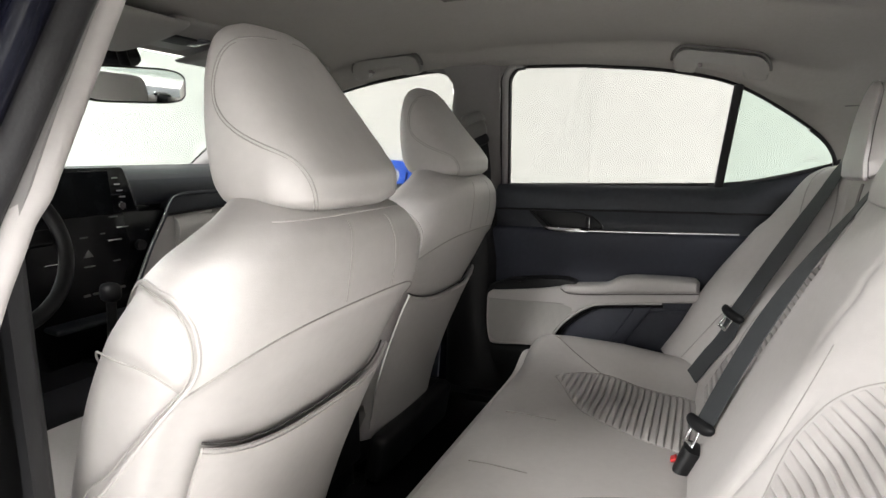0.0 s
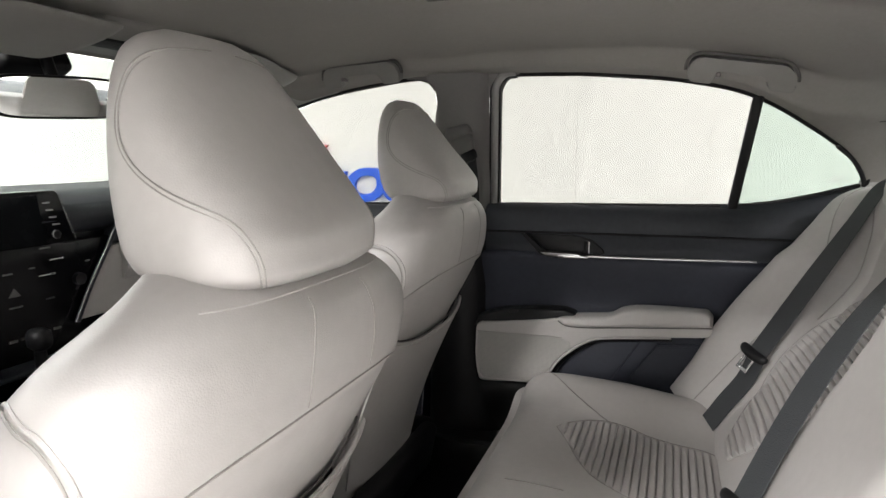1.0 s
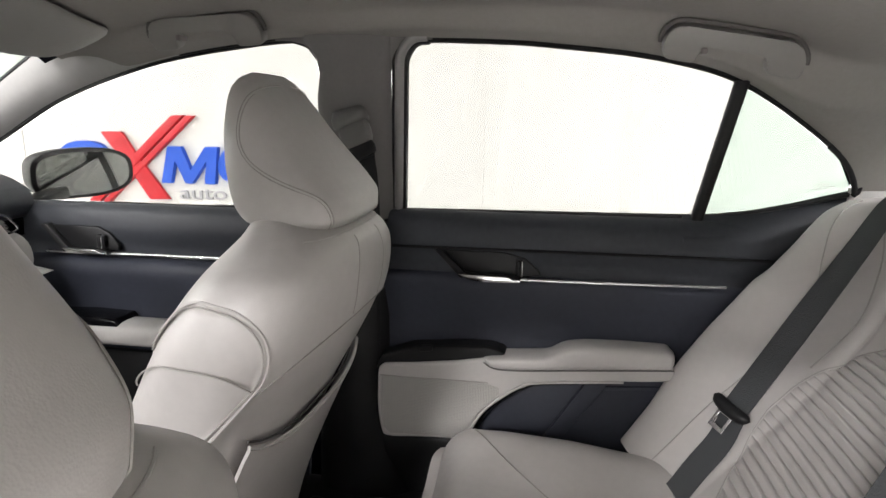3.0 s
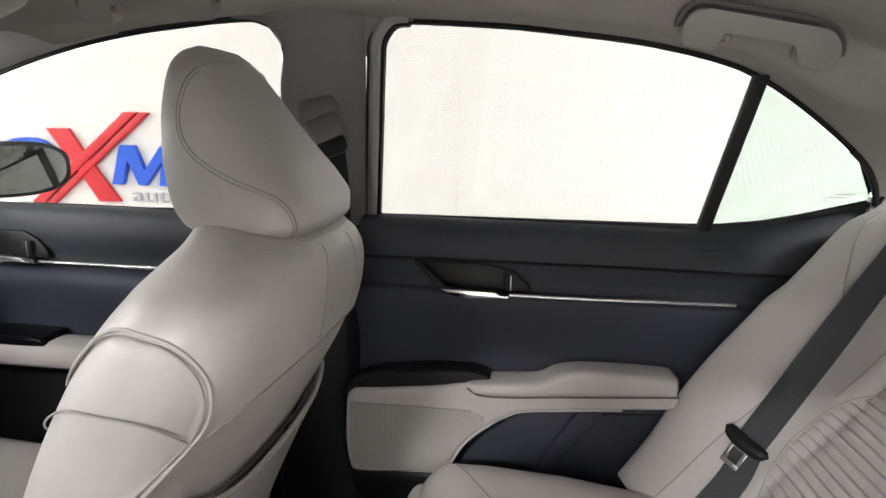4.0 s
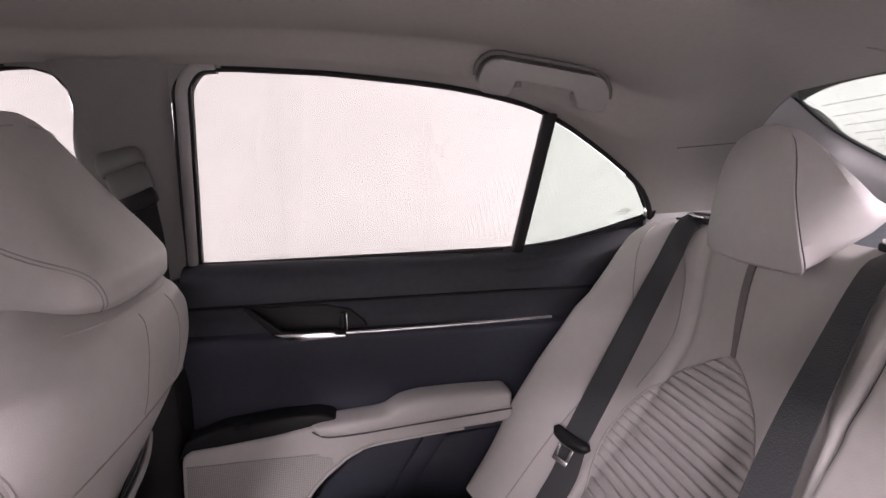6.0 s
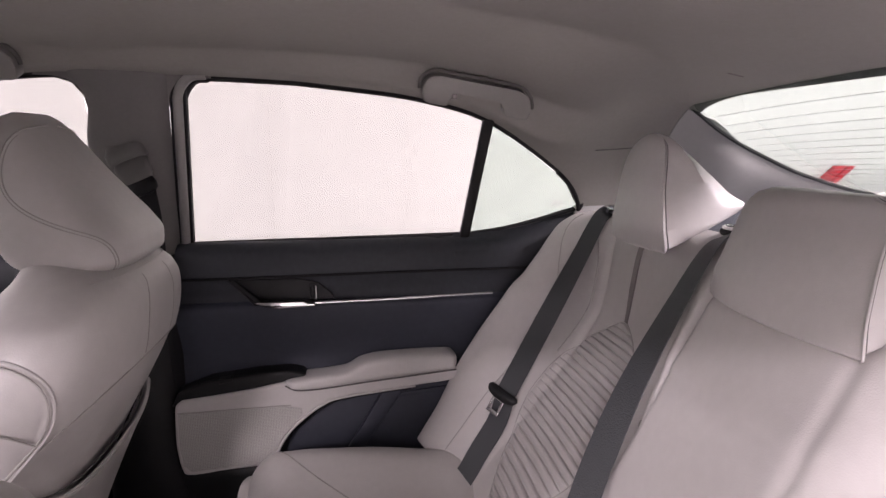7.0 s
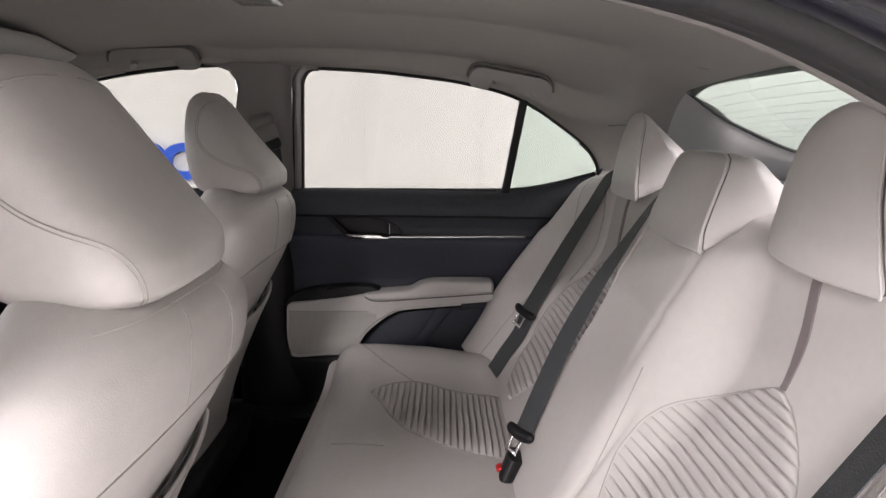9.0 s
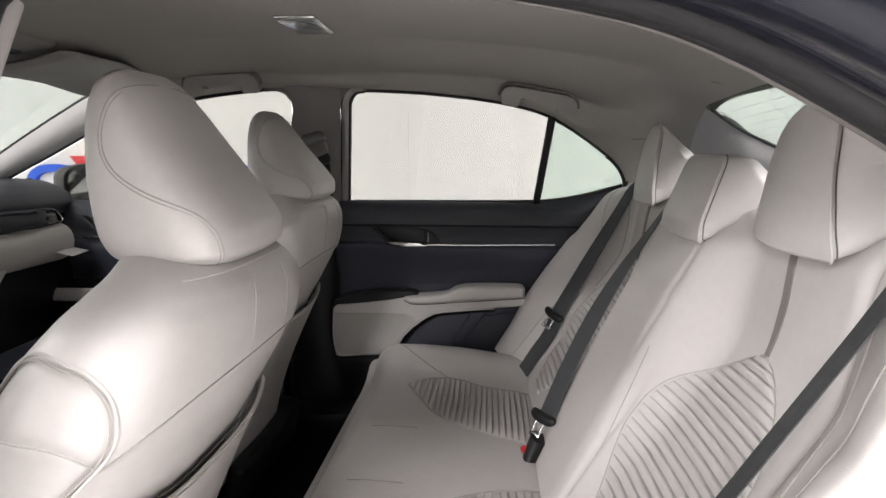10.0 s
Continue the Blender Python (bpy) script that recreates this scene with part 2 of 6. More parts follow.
def frames(points):
    p = np.array(points, float)
    t = np.gradient(p, axis=0)
    t /= np.linalg.norm(t, axis=1, keepdims=True) + 1e-12
    ref = np.array([0, 0, 1.0]) if abs(t[0][2]) < 0.9 else np.array([0, 1.0, 0])
    a = []
    for i in range(len(p)):
        n = ref - t[i] * (ref @ t[i])
        n /= np.linalg.norm(n) + 1e-12
        a.append(n)
        ref = n
    a = np.array(a)
    return p, t, a, np.cross(t, a)


def tube(name, points, r, mat, parent=None, label="", n=8, closed=False, flat=1.0):
    p, t, a, b = frames(points)
    rings = [[p[i] + r * math.cos(2 * math.pi * k / n) * a[i] + r * flat * math.sin(2 * math.pi * k / n) * b[i] for k in range(n)] for i in range(len(p))]
    if closed:
        rings.append(rings[0])
    return loft(name, rings, mat, parent, label, caps=not closed)


def rbox(name, size, bevel, mat, parent=None, label="", m=None, seg=3):
    bm = bmesh.new()
    bmesh.ops.create_cube(bm, size=1.0, matrix=Matrix.Diagonal((*size, 1)))
    if bevel:
        bmesh.ops.bevel(bm, geom=bm.edges[:], offset=bevel, segments=seg, affect="EDGES", profile=0.5)
    if m is not None:
        bm.transform(m)
    return part(name, bm, mat, parent, label)


def prism(name, poly, a, b, mat, parent=None, label="", axis="y", bevel=0.0, seg=2):
    """A polygon in the plane across axis, drawn out from a to b along it."""
    def place(u, v, w):
        return {"y": (u, w, v), "x": (w, u, v), "z": (u, v, w)}[axis]
    bm = bmesh.new()
    lo = [bm.verts.new(place(u, v, a)) for u, v in poly]
    hi = [bm.verts.new(place(u, v, b)) for u, v in poly]
    bm.faces.new(lo)
    bm.faces.new(hi[::-1])
    k = len(poly)
    for i in range(k):
        bm.faces.new((lo[i], lo[(i + 1) % k], hi[(i + 1) % k], hi[i]))
    bmesh.ops.recalc_face_normals(bm, faces=bm.faces)
    if bevel:
        ring = [e for e in bm.edges if len(e.link_faces) == 2 and any(len(f.verts) == k and k > 4 for f in e.link_faces)] if k > 4 else bm.edges[:]
        bmesh.ops.bevel(bm, geom=ring, offset=bevel, segments=seg, affect="EDGES", profile=0.5)
    return part(name, bm, mat, parent, label)


# ---- the showroom ----
def slab(name, x0, x1, y0, y1, z0, z1, mat, label, category, bevel=0.0):
    bm = bmesh.new()
    bmesh.ops.create_cube(bm, size=1.0, matrix=Matrix.Translation(((x0 + x1) / 2, (y0 + y1) / 2, (z0 + z1) / 2)) @ Matrix.Diagonal((x1 - x0, y1 - y0, z1 - z0, 1)))
    if bevel:
        bmesh.ops.bevel(bm, geom=bm.edges[:], offset=bevel, segments=2, affect="EDGES")
    return tagged(part(name, bm, mat), label, category, kind="structure")


R = ROOM
slab("floor", R["x0"] - 0.2, R["x1"] + 0.2, R["y0"] - 0.2, R["y1"] + 0.2, -0.2, 0.0, FLOOR, "pale polished showroom floor under the car", "floor")
wall_sign = slab("wall_north", R["x0"], R["x1"], R["y1"], R["y1"] + 0.2, 0, R["z1"], WALL, "bright white painted showroom wall with a mounted sign", "wall")
slab("wall_south", R["x0"], R["x1"], R["y0"] - 0.2, R["y0"], 0, R["z1"], WALL_GREY, "unseen showroom wall behind the camera, grey to cut bounced light", "wall")
slab("wall_west", R["x0"] - 0.2, R["x0"], R["y0"] - 0.2, R["y1"] + 0.2, 0, R["z1"], WALL, "white painted showroom wall ahead of the car", "wall")
slab("wall_east", R["x1"], R["x1"] + 0.2, R["y0"] - 0.2, R["y1"] + 0.2, 0, R["z1"], WALL, "white painted showroom wall behind the car", "wall")
slab("ceiling", R["x0"] - 0.2, R["x1"] + 0.2, R["y0"] - 0.2, R["y1"] + 0.2, R["z1"], R["z1"] + 0.2, CEILING, "plain unseen showroom ceiling, greyed to cut bounced light", "ceiling")
for jx in (-2.9, -0.19, 0.50, 1.9):
    mesh = slab("trim", jx - 0.008, jx + 0.008, R["y1"] - 0.004, R["y1"] + 0.01, 0.0, 1.47, WALL_OFF, "faint vertical panel joint on the white wall", "trim")

# ---- the wall sign: crossed red bars, blue blocks and grey lettering ----
SY = R["y1"]


def sign(dx, dz, k, label):
    s = thing("wall_sign", label, "sign", at=(0, 0, 0))
    P = lambda pts: [(dx + k * u, dz + k * v) for u, v in pts]  # noqa: E731
    a, b = SY - 0.035, SY - 0.003
    # the long slanted bar (up to the right), split by a thin white slit
    prism("red_bar", P([(-0.446, -0.275), (-0.375, -0.275), (0.268, 0.265), (0.195, 0.265)]), a, b, SIGN_RED, s, bevel=0.003)
    prism("red_bar", P([(-0.352, -0.275), (-0.310, -0.275), (0.331, 0.264), (0.282, 0.264)]), a, b, SIGN_RED, s, bevel=0.003)
    prism("red_bar", P([(-0.260, 0.174), (-0.130, 0.175), (-0.055, 0.062), (0.139, -0.196), (0.017, -0.200), (-0.080, -0.06)]), a + 0.006, b - 0.004, SIGN_RED, s, bevel=0.003)
    return s, P, a, b


def ring_block(P, cx, cz, rx, rz, t, a, b, parent):
    n = 36
    verts, faces = [], []
    for y in (a, b):
        for k in (1.0, 0.0):
            for i in range(n):
                c, q = math.cos(2 * math.pi * i / n), math.sin(2 * math.pi * i / n)
                ex, ez = rx - (1 - k) * t, rz - (1 - k) * t * 0.8
                u = cx + ex * math.copysign(abs(c) ** 0.85, c)
                v = cz + ez * math.copysign(abs(q) ** 0.85, q)
                (px, pz), = P([(u + 0.22 * (v - cz), v)])
                verts.append((px, y, pz))
    for i in range(n):
        j = (i + 1) % n
        faces += [(i, j, n + j, n + i), (2 * n + i, 2 * n + j, 3 * n + j, 3 * n + i), (i, j, 2 * n + j, 2 * n + i), (n + i, n + j, 3 * n + j, 3 * n + i)]
    return mesh_of("blue_ring", verts, faces, SIGN_BLUE, parent)


s1, P, sa, sb = sign(-2.09, 1.005, 1.0, "red crossed bars with blue shapes and grey lettering on white wall")
prism("blue_block", P([(0.102, -0.104), (0.160, -0.104), (0.196, 0.020), (0.252, -0.104), (0.292, -0.104), (0.388, 0.020), (0.368, -0.104), (0.430, -0.104), (0.459, 0.098), (0.384, 0.098), (0.288, -0.030), (0.238, 0.098), (0.158, 0.098)]), sa, sb, SIGN_BLUE, s1)
ring_block(P, 0.600, 0.012, 0.140, 0.108, 0.062, sa, sb, s1)
ring_block(P, 0.865, 0.012, 0.140, 0.108, 0.062, sa, sb, s1)
ring_block(P, -0.395, 0.014, 0.165, 0.108, 0.062, sa, sb, s1)
prism("blue_block", P([(1.00, -0.100), (1.07, -0.100), (1.12, 0.10), (1.05, 0.10)]), sa, sb, SIGN_BLUE, s1)
prism("blue_block", P([(1.06, 0.05), (1.07, 0.10), (1.21, 0.10), (1.20, 0.05)]), sa + 0.004, sb - 0.003, SIGN_BLUE, s1)


def lettering(words, x, z, width, x_height, material, parent):
    """Raised letters on the wall, each a piece of its own, their baseline starting at x, z."""
    font = bpy.data.curves.new("letter", "FONT")
    font.body, font.size, font.resolution_u, font.extrude = words, 1.0, 3, 0.5
    draft = bpy.data.objects.new("letter", font)
    me = bpy.data.meshes.new_from_object(draft)
    bpy.data.objects.remove(draft)
    xs = [v.co.x for v in me.vertices]
    k = width / (max(xs) - min(xs))
    co = [(x + k * (v.co.x - min(xs)), SY - 0.008 - 0.010 * v.co.z, z + x_height * v.co.y / 0.5) for v in me.vertices]
    home = list(range(len(co)))

    def root(i):
        while home[i] != i:
            home[i] = home[home[i]]
            i = home[i]
        return i

    for e in me.edges:
        home[root(e.vertices[0])] = root(e.vertices[1])
    # front, back and sides of one letter share their outline, so group by place along the line
    spans = {}
    for i, c in enumerate(co):
        r = root(i)
        lo, hi = spans.get(r, (9, -9))
        spans[r] = (min(lo, c[0]), max(hi, c[0]))
    groups = []
    for r, (lo, hi) in sorted(spans.items(), key=lambda q: q[1][0]):
        if groups and lo < groups[-1][1] - 0.002:
            groups[-1][1] = max(groups[-1][1], hi)
            groups[-1][2].add(r)
        else:
            groups.append([lo, hi, {r}])
    for lo, hi, roots in groups:
        keep = [i for i in range(len(co)) if root(i) in roots]
        at = {i: n for n, i in enumerate(keep)}
        faces = [tuple(at[i] for i in f.vertices) for f in me.polygons if f.vertices[0] in at]
        mesh_of("letter", [co[i] for i in keep], faces, material, parent, smooth=False)
    bpy.data.meshes.remove(me)


lettering("auto group", -2.09 + 0.195, 1.005 - 0.192, 0.72, 0.052, SIGN_GREY, s1)
s2, P2, sa, sb = sign(2.78, 0.90, 0.93, "red crossed slanting bars mounted on white wall behind the car")

# ---- the car's shell ----
SILL = 1.067


def yw(z):
    """Half width of the side glass at a height."""
    return 0.742 - 0.42 * (z - SILL)


TOP = [(-1.40, 1.07), (-1.095, 1.20), (-0.895, 1.285), (-0.73, 1.335), (-0.585, 1.367), (-0.455, 1.385), (-0.30, 1.397), (-0.09, 1.394), (0.10, 1.387), (0.20, 1.378),
       (0.30, 1.367), (0.39, 1.351), (0.456, 1.334), (0.494, 1.319), (0.536, 1.298), (0.59, 1.265), (0.646, 1.227), (0.693, 1.19), (0.72, 1.155), (0.735, 1.12)]


def zt(x):
    return along(TOP, x)


ROOFC = [(-0.90, 1.418), (-0.60, 1.445), (-0.2, 1.463), (0.2, 1.466), (0.55, 1.440), (0.80, 1.398), (0.92, 1.366), (0.95, 1.357)]


def roof_edge(x):
    return zt(x) + 0.006 if x < 0.735 else 1.126 - 0.05 * (x - 0.735)


def smooth(a, b, t):
    t = min(max((t - a) / (b - a), 0.0), 1.0)
    return t * t * (3 - 2 * t)


def crease(a, b, t):
    t = min(max((t - a) / (b - a), 0.0), 1.0)
    return (1 - (1 - t) ** 2) * 0.75 + 0.25 * t * t * (3 - 2 * t)


# where the headliner's flat middle breaks into its falling sides
BREAK = [(-0.88, 0.30), (-0.60, 0.235), (-0.45, 0.175), (-0.20, 0.155), (0.0, 0.175), (0.20, 0.215), (0.45, 0.265), (0.70, 0.32), (0.94, 0.36)]


def rear_power(x):
    return 3.0 + 6.5 * smooth(0.5, 0.9, x) + 6.0 * smooth(-0.60, -0.80, x)


def liner_height(x, y):
    """The headliner's height: flat in the middle, falling to a ledge along the window tops, and a plain curve over the rear pillars."""
    a = abs(y)
    ze = roof_edge(x)
    ye = yw(max(ze, 1.12))
    zc = along(ROOFC, x)
    ledge = zc - (zc - ze - 0.004) * (0.50 * crease(along(BREAK, x), ye - 0.105, a) + 0.50 * smooth(ye - 0.120, ye - 0.066, a)) - 0.004 * smooth(ye - 0.055, ye, a)
    ledge -= 0.007 * math.exp(-((x + 0.19) / 0.06) ** 2) * smooth(0.22, 0.42, a) * (1 - smooth(ye - 0.10, ye, a))
    plain = zc - (zc - ze) * min(a / ye, 1.0) ** rear_power(x)
    k = max(smooth(0.52, 0.78, x), smooth(-0.56, -0.74, x))
    return ledge + (plain - ledge) * k


def liner(u, v):
    s = 2 * v - 1
    x0 = -0.88 + 0.13 * abs(s) ** 4
    x = x0 + u * (0.932 - x0)
    q = math.copysign(1 - (1 - abs(s)) ** 1.45, s)
    y = q * yw(max(roof_edge(x), 1.12))
    return (x, y, liner_height(x, y))


headliner = tagged(sheet("ceiling_lining", liner, 110, 150, FABRIC, thick=-0.02), "beige woven fabric headliner curving down to the windows", "headliner", kind="structure")


def roof_skin(u, v):
    x = -0.86 + u * 1.775
    s = 2 * v - 1
    ze = min(max(zt(x), 1.30), 1.40) + 0.012
    zc = along(ROOFC, x) + 0.045
    return (x, s * 0.66, zc - (zc - ze) * abs(s) ** 4)


tagged(sheet("roof", roof_skin, 40, 24, PAINT, thick=-0.006), "dark blue-black painted steel roof panel", "car roof", kind="structure")


def side_sheet(name, f, nu, nv, mat, label, category, side, thick=0.01):
    return tagged(sheet(name, lambda u, v: (lambda p: (p[0], side * p[1], p[2]))(f(u, v)), nu, nv, mat, thick=-thick * side), label, category, kind="structure")


# height of the rear glass along its side edges
GLASS_SIDE = [(0.90, 1.352), (0.92, 1.341), (0.978, 1.303), (1.036, 1.273), (1.10, 1.246), (1.20, 1.208), (1.30, 1.180), (1.37, 1.163), (1.46, 1.148)]


def glass_half(x):
    return 0.571 + 0.12 * (x - 0.92)


def c_pillar(u, v):
    """From the rear glass edge down to the shelf, behind the side glass."""
    x = 0.905 + u * 0.54
    zg, yg = along(GLASS_SIDE, x) + 0.001, glass_half(x) - 0.001
    low = min(1.09, zg - 0.03)
    t = math.sin(v * math.pi / 2)
    bend = 0.75
    y = yg + (0.713 - yg) * t
    k = smooth(0.925, 1.05, x)
    return (x, y, (1 - k) * (liner_height(x, y) - 0.002) + k * (zg + (low - zg) * t ** bend))


def a_pillar(u, v):
    """From the edge of the side glass to the edge of the windshield."""
    x = -0.56 - u * 0.84
    z0 = zt(x) + 0.004
    outer = (x, yw(z0), z0)
    inner = (-0.772 - 0.790 * u, 0.577 + 0.147 * u, 1.443 - 0.402 * u + 0.010 * math.sin(math.pi * u))
    bow = 0.016 * math.sin(math.pi * v)
    return tuple(outer[i] + (inner[i] - outer[i]) * v + (0, -bow, -bow * 0.4)[i] for i in range(3))


def b_pillar(u, v):
    """u across from front to back, v down from the roof to the belt line."""
    z = 1.41 - v * 0.37
    xf = along([(1.03, -0.305), (1.28, -0.285), (1.36, -0.266), (1.40, -0.29)][:4], z)
    xr = along([(1.03, -0.158), (1.40, -0.118)], z)
    x = xf + (xr - xf) * u
    bow = 0.035 * math.sin(math.pi * min(max(u, 0.0), 1.0)) ** 0.5
    return (x, yw(z) - 0.003 - bow - 0.02 * max(0, (v - 0.6)), z)


for side in (1, -1):
    side_sheet("c_pillar_trim", c_pillar, 24, 14, PILLAR, "pale grey moulded trim on the rear roof pillar", "pillar trim", side)
    side_sheet("c_pillar_trim", lambda u, v: (0.725 + 0.26 * u, 0.716 - 0.006 * v, 1.135 - 0.14 * v), 8, 6, PILLAR, "pale grey moulded trim on the rear roof pillar", "pillar trim", side)
    side_sheet("a_pillar_trim", a_pillar, 40, 10, PILLAR, "pale grey moulded trim on the windshield pillar", "pillar trim", side)
    # this pillar's shade is carried by its darker cloth colour
    side_sheet("b_pillar_trim", b_pillar, 16, 30, SHADED_PILLAR_CLOTH, "grey moulded trim on the pillar between the doors", "pillar trim", side)

    def lower_b(u, v, side=side):
        z = 1.045 - v * 0.68
        flare = 0.06 * max(0, (v - 0.55)) ** 1.5 * 3
        x = -0.315 - 0.02 * v + u * ((0.155 if side > 0 else 0.118) + 0.02 * v + flare)
        return (x, 0.715 - 0.05 * math.sin(math.pi * u) ** 0.6 - 0.012 * v, z)

    side_sheet("b_pillar_lower_trim", lower_b, 14, 26, BLACK, "black plastic lower pillar trim between the doors", "pillar trim", side)

    def sill_trim(u, v):
        x = -0.9 + u * 1.25
        c = math.pi / 2 * v
        return (x, 0.60 + 0.17 * math.sin(c), 0.33 + 0.07 * math.cos(c) ** 0.7)

    side_sheet("door_sill_trim", sill_trim, 20, 10, BLACK, "black plastic scuff plate along the door sill", "sill trim", side)

for hy in (0.34,):
    hx = 0.85
    hook = tube("trim_clip", [(hx + 0.012 * k, hy - 0.004 * k, liner_height(hx + 0.012 * k, hy) + 0.001) for k in np.linspace(-1, 1, 7)], 0.0028, STRIP, n=6)
    tagged(hook, "small dark trim clip in the headliner", "trim clip", kind="structure")

slab("car_floor", -1.7, 0.12, -0.78, 0.78, 0.28, 0.315, CARPET, "black carpet in the foot wells of the car", "car floor")
slab("floor_tunnel", -1.5, 0.05, -0.10, 0.10, 0.31, 0.37, CARPET, "black carpeted hump along the floor centre", "car floor", bevel=0.03)
slab("seat_base_panel", 0.06, 0.10, -0.70, 0.70, 0.30, 0.50, CARPET, "black carpeted panel under the rear bench", "car floor")
slab("rear_bulkhead", 0.86, 0.90, -0.80, 0.80, 0.25, 1.08, CARPET, "dark panel behind the rear bench", "bulkhead")
slab("front_bulkhead", -1.80, -1.74, -0.80, 0.80, 0.25, 1.00, CARPET, "dark panel ahead of the dashboard", "bulkhead")


def shelf(u, v):
    x = 0.79 + u * 0.68
    return (x, -0.715 + 1.43 * v, 1.115 + 0.012 * math.cos((v - 0.5) * 2) - 0.01 * u)


tagged(sheet("parcel_shelf", shelf, 16, 30, DARK, thick=0.02), "charcoal felt parcel shelf under the rear glass", "shelf", kind="structure")


# ---- glass ----
def pane(name, f, nu, nv, mat, label, category="window"):
    ob = tagged(sheet(name, f, nu, nv, mat, thick=0.004), label, category, kind="structure")
    ob.visible_shadow = False
    return ob


def rear_glass_at(u, v, lift=0.0):
    x = 0.905 + u * 0.55
    s = 2 * v - 1
    crown = 0.022 * (1 - 0.3 * u)
    return (x, s * glass_half(x), along(GLASS_SIDE, x) + crown * (1 - s * s) + lift)


rear_glass = pane("window_rear", rear_glass_at, 24, 30, PANE_GREEN, "green-tinted curved rear window with heating lines", "rear window")
for k in range(19):
    u = 0.07 + 0.047 * k
    tube("heating_line", [rear_glass_at(u, 0.03 + 0.94 * j / 24, -0.003) for j in range(25)], 0.00042, STRIP, rear_glass, n=4)
for v in (0.0, 1.0):
    tube("glass_border", [rear_glass_at(j / 20, v) for j in range(21)], 0.0042, BLACK, rear_glass, n=6)


def windshield_at(u, v):
    x = -0.90 - u * 0.70
    s = 2 * v - 1
    half = 0.595 + 0.13 * u
    return (x + 0.045 * s * s, s * half, 1.418 - 0.36 * u - 0.02 * s * s + 0.012 * math.sin(math.pi * u))


windshield = pane("window_front", windshield_at, 20, 30, PANE_SCREEN, "large clear curved windshield above the dashboard", "windshield")
for v in (0.0, 1.0):
    tube("glass_border", [windshield_at(j / 20, v) for j in range(21)], 0.005, BLACK, windshield, n=6)
tube("glass_border", [windshield_at(1.0, j / 20) for j in range(21)], 0.008, BLACK, windshield, n=6)


def top_rail(u, v, side):
    x = -1.36 + 2.09 * u
    z = zt(x) + 0.004 + 0.045 * v
    return (x, side * (yw(zt(x)) + 0.020 - 0.035 * v), z)


for side in (1, -1):
    tagged(sheet("roof_rail", lambda u, v, side=side: top_rail(u, v, side), 60, 4, RUBBER, thick=0.004), "dark roof rail closing above the side glass", "roof rail", kind="structure")

# ---- doors ----
def strip_profile(name, x0, x1, prof, mat, parent, label="", nx=40, side=1, xcut=None, thick=0.012):
    """A long panel along x whose section is prof: (y, z) rows from top to bottom."""
    sec = spline(prof, 24)

    def f(u, v):
        y, z = sec[int(round(v * 23))]
        a, b = (x0, x1) if xcut is None else xcut(z)
        return (a + (b - a) * u, side * y, z)

    return sheet(name, f, nx, 23, mat, parent, label, thick=-thick * side)


def side_glass(door, side, outline_top, x0, x1, name="window_pane", mat=PANE):
    def f(u, v):
        x = x0(v) + (x1(v) - x0(v)) * u
        lo = outline_top[1](x)
        hi = outline_top[0](x)
        z = lo + (hi - lo) * v
        return (x, side * (yw(z) + 0.012), z)

    ob = sheet(name, f, 40, 12, mat, door, "clear side window glass", thick=0.003 * side)
    ob.visible_shadow = False
    return ob


def corner_piece(poly, side, mat, parent, label):
    """A moulded corner over a window, leaning with the glass."""
    n = len(poly)
    verts = [(x, side * (yw(z) + o), z) for o in (-0.004, 0.020) for x, z in poly]
    faces = [tuple(range(n)), tuple(range(2 * n - 1, n - 1, -1))] + [(i, (i + 1) % n, n + (i + 1) % n, n + i) for i in range(n)]
    return mesh_of("frame_corner", verts, faces, mat, parent, label, smooth=False)


def window_low(x):
    return along([(-1.4, 1.03), (-0.93, 1.038), (-0.5, 1.054), (-0.13, 1.061), (0.21, 1.065), (0.464, 1.069), (0.54, 1.077), (0.634, 1.097), (0.706, 1.117), (0.74, 1.126)], x)


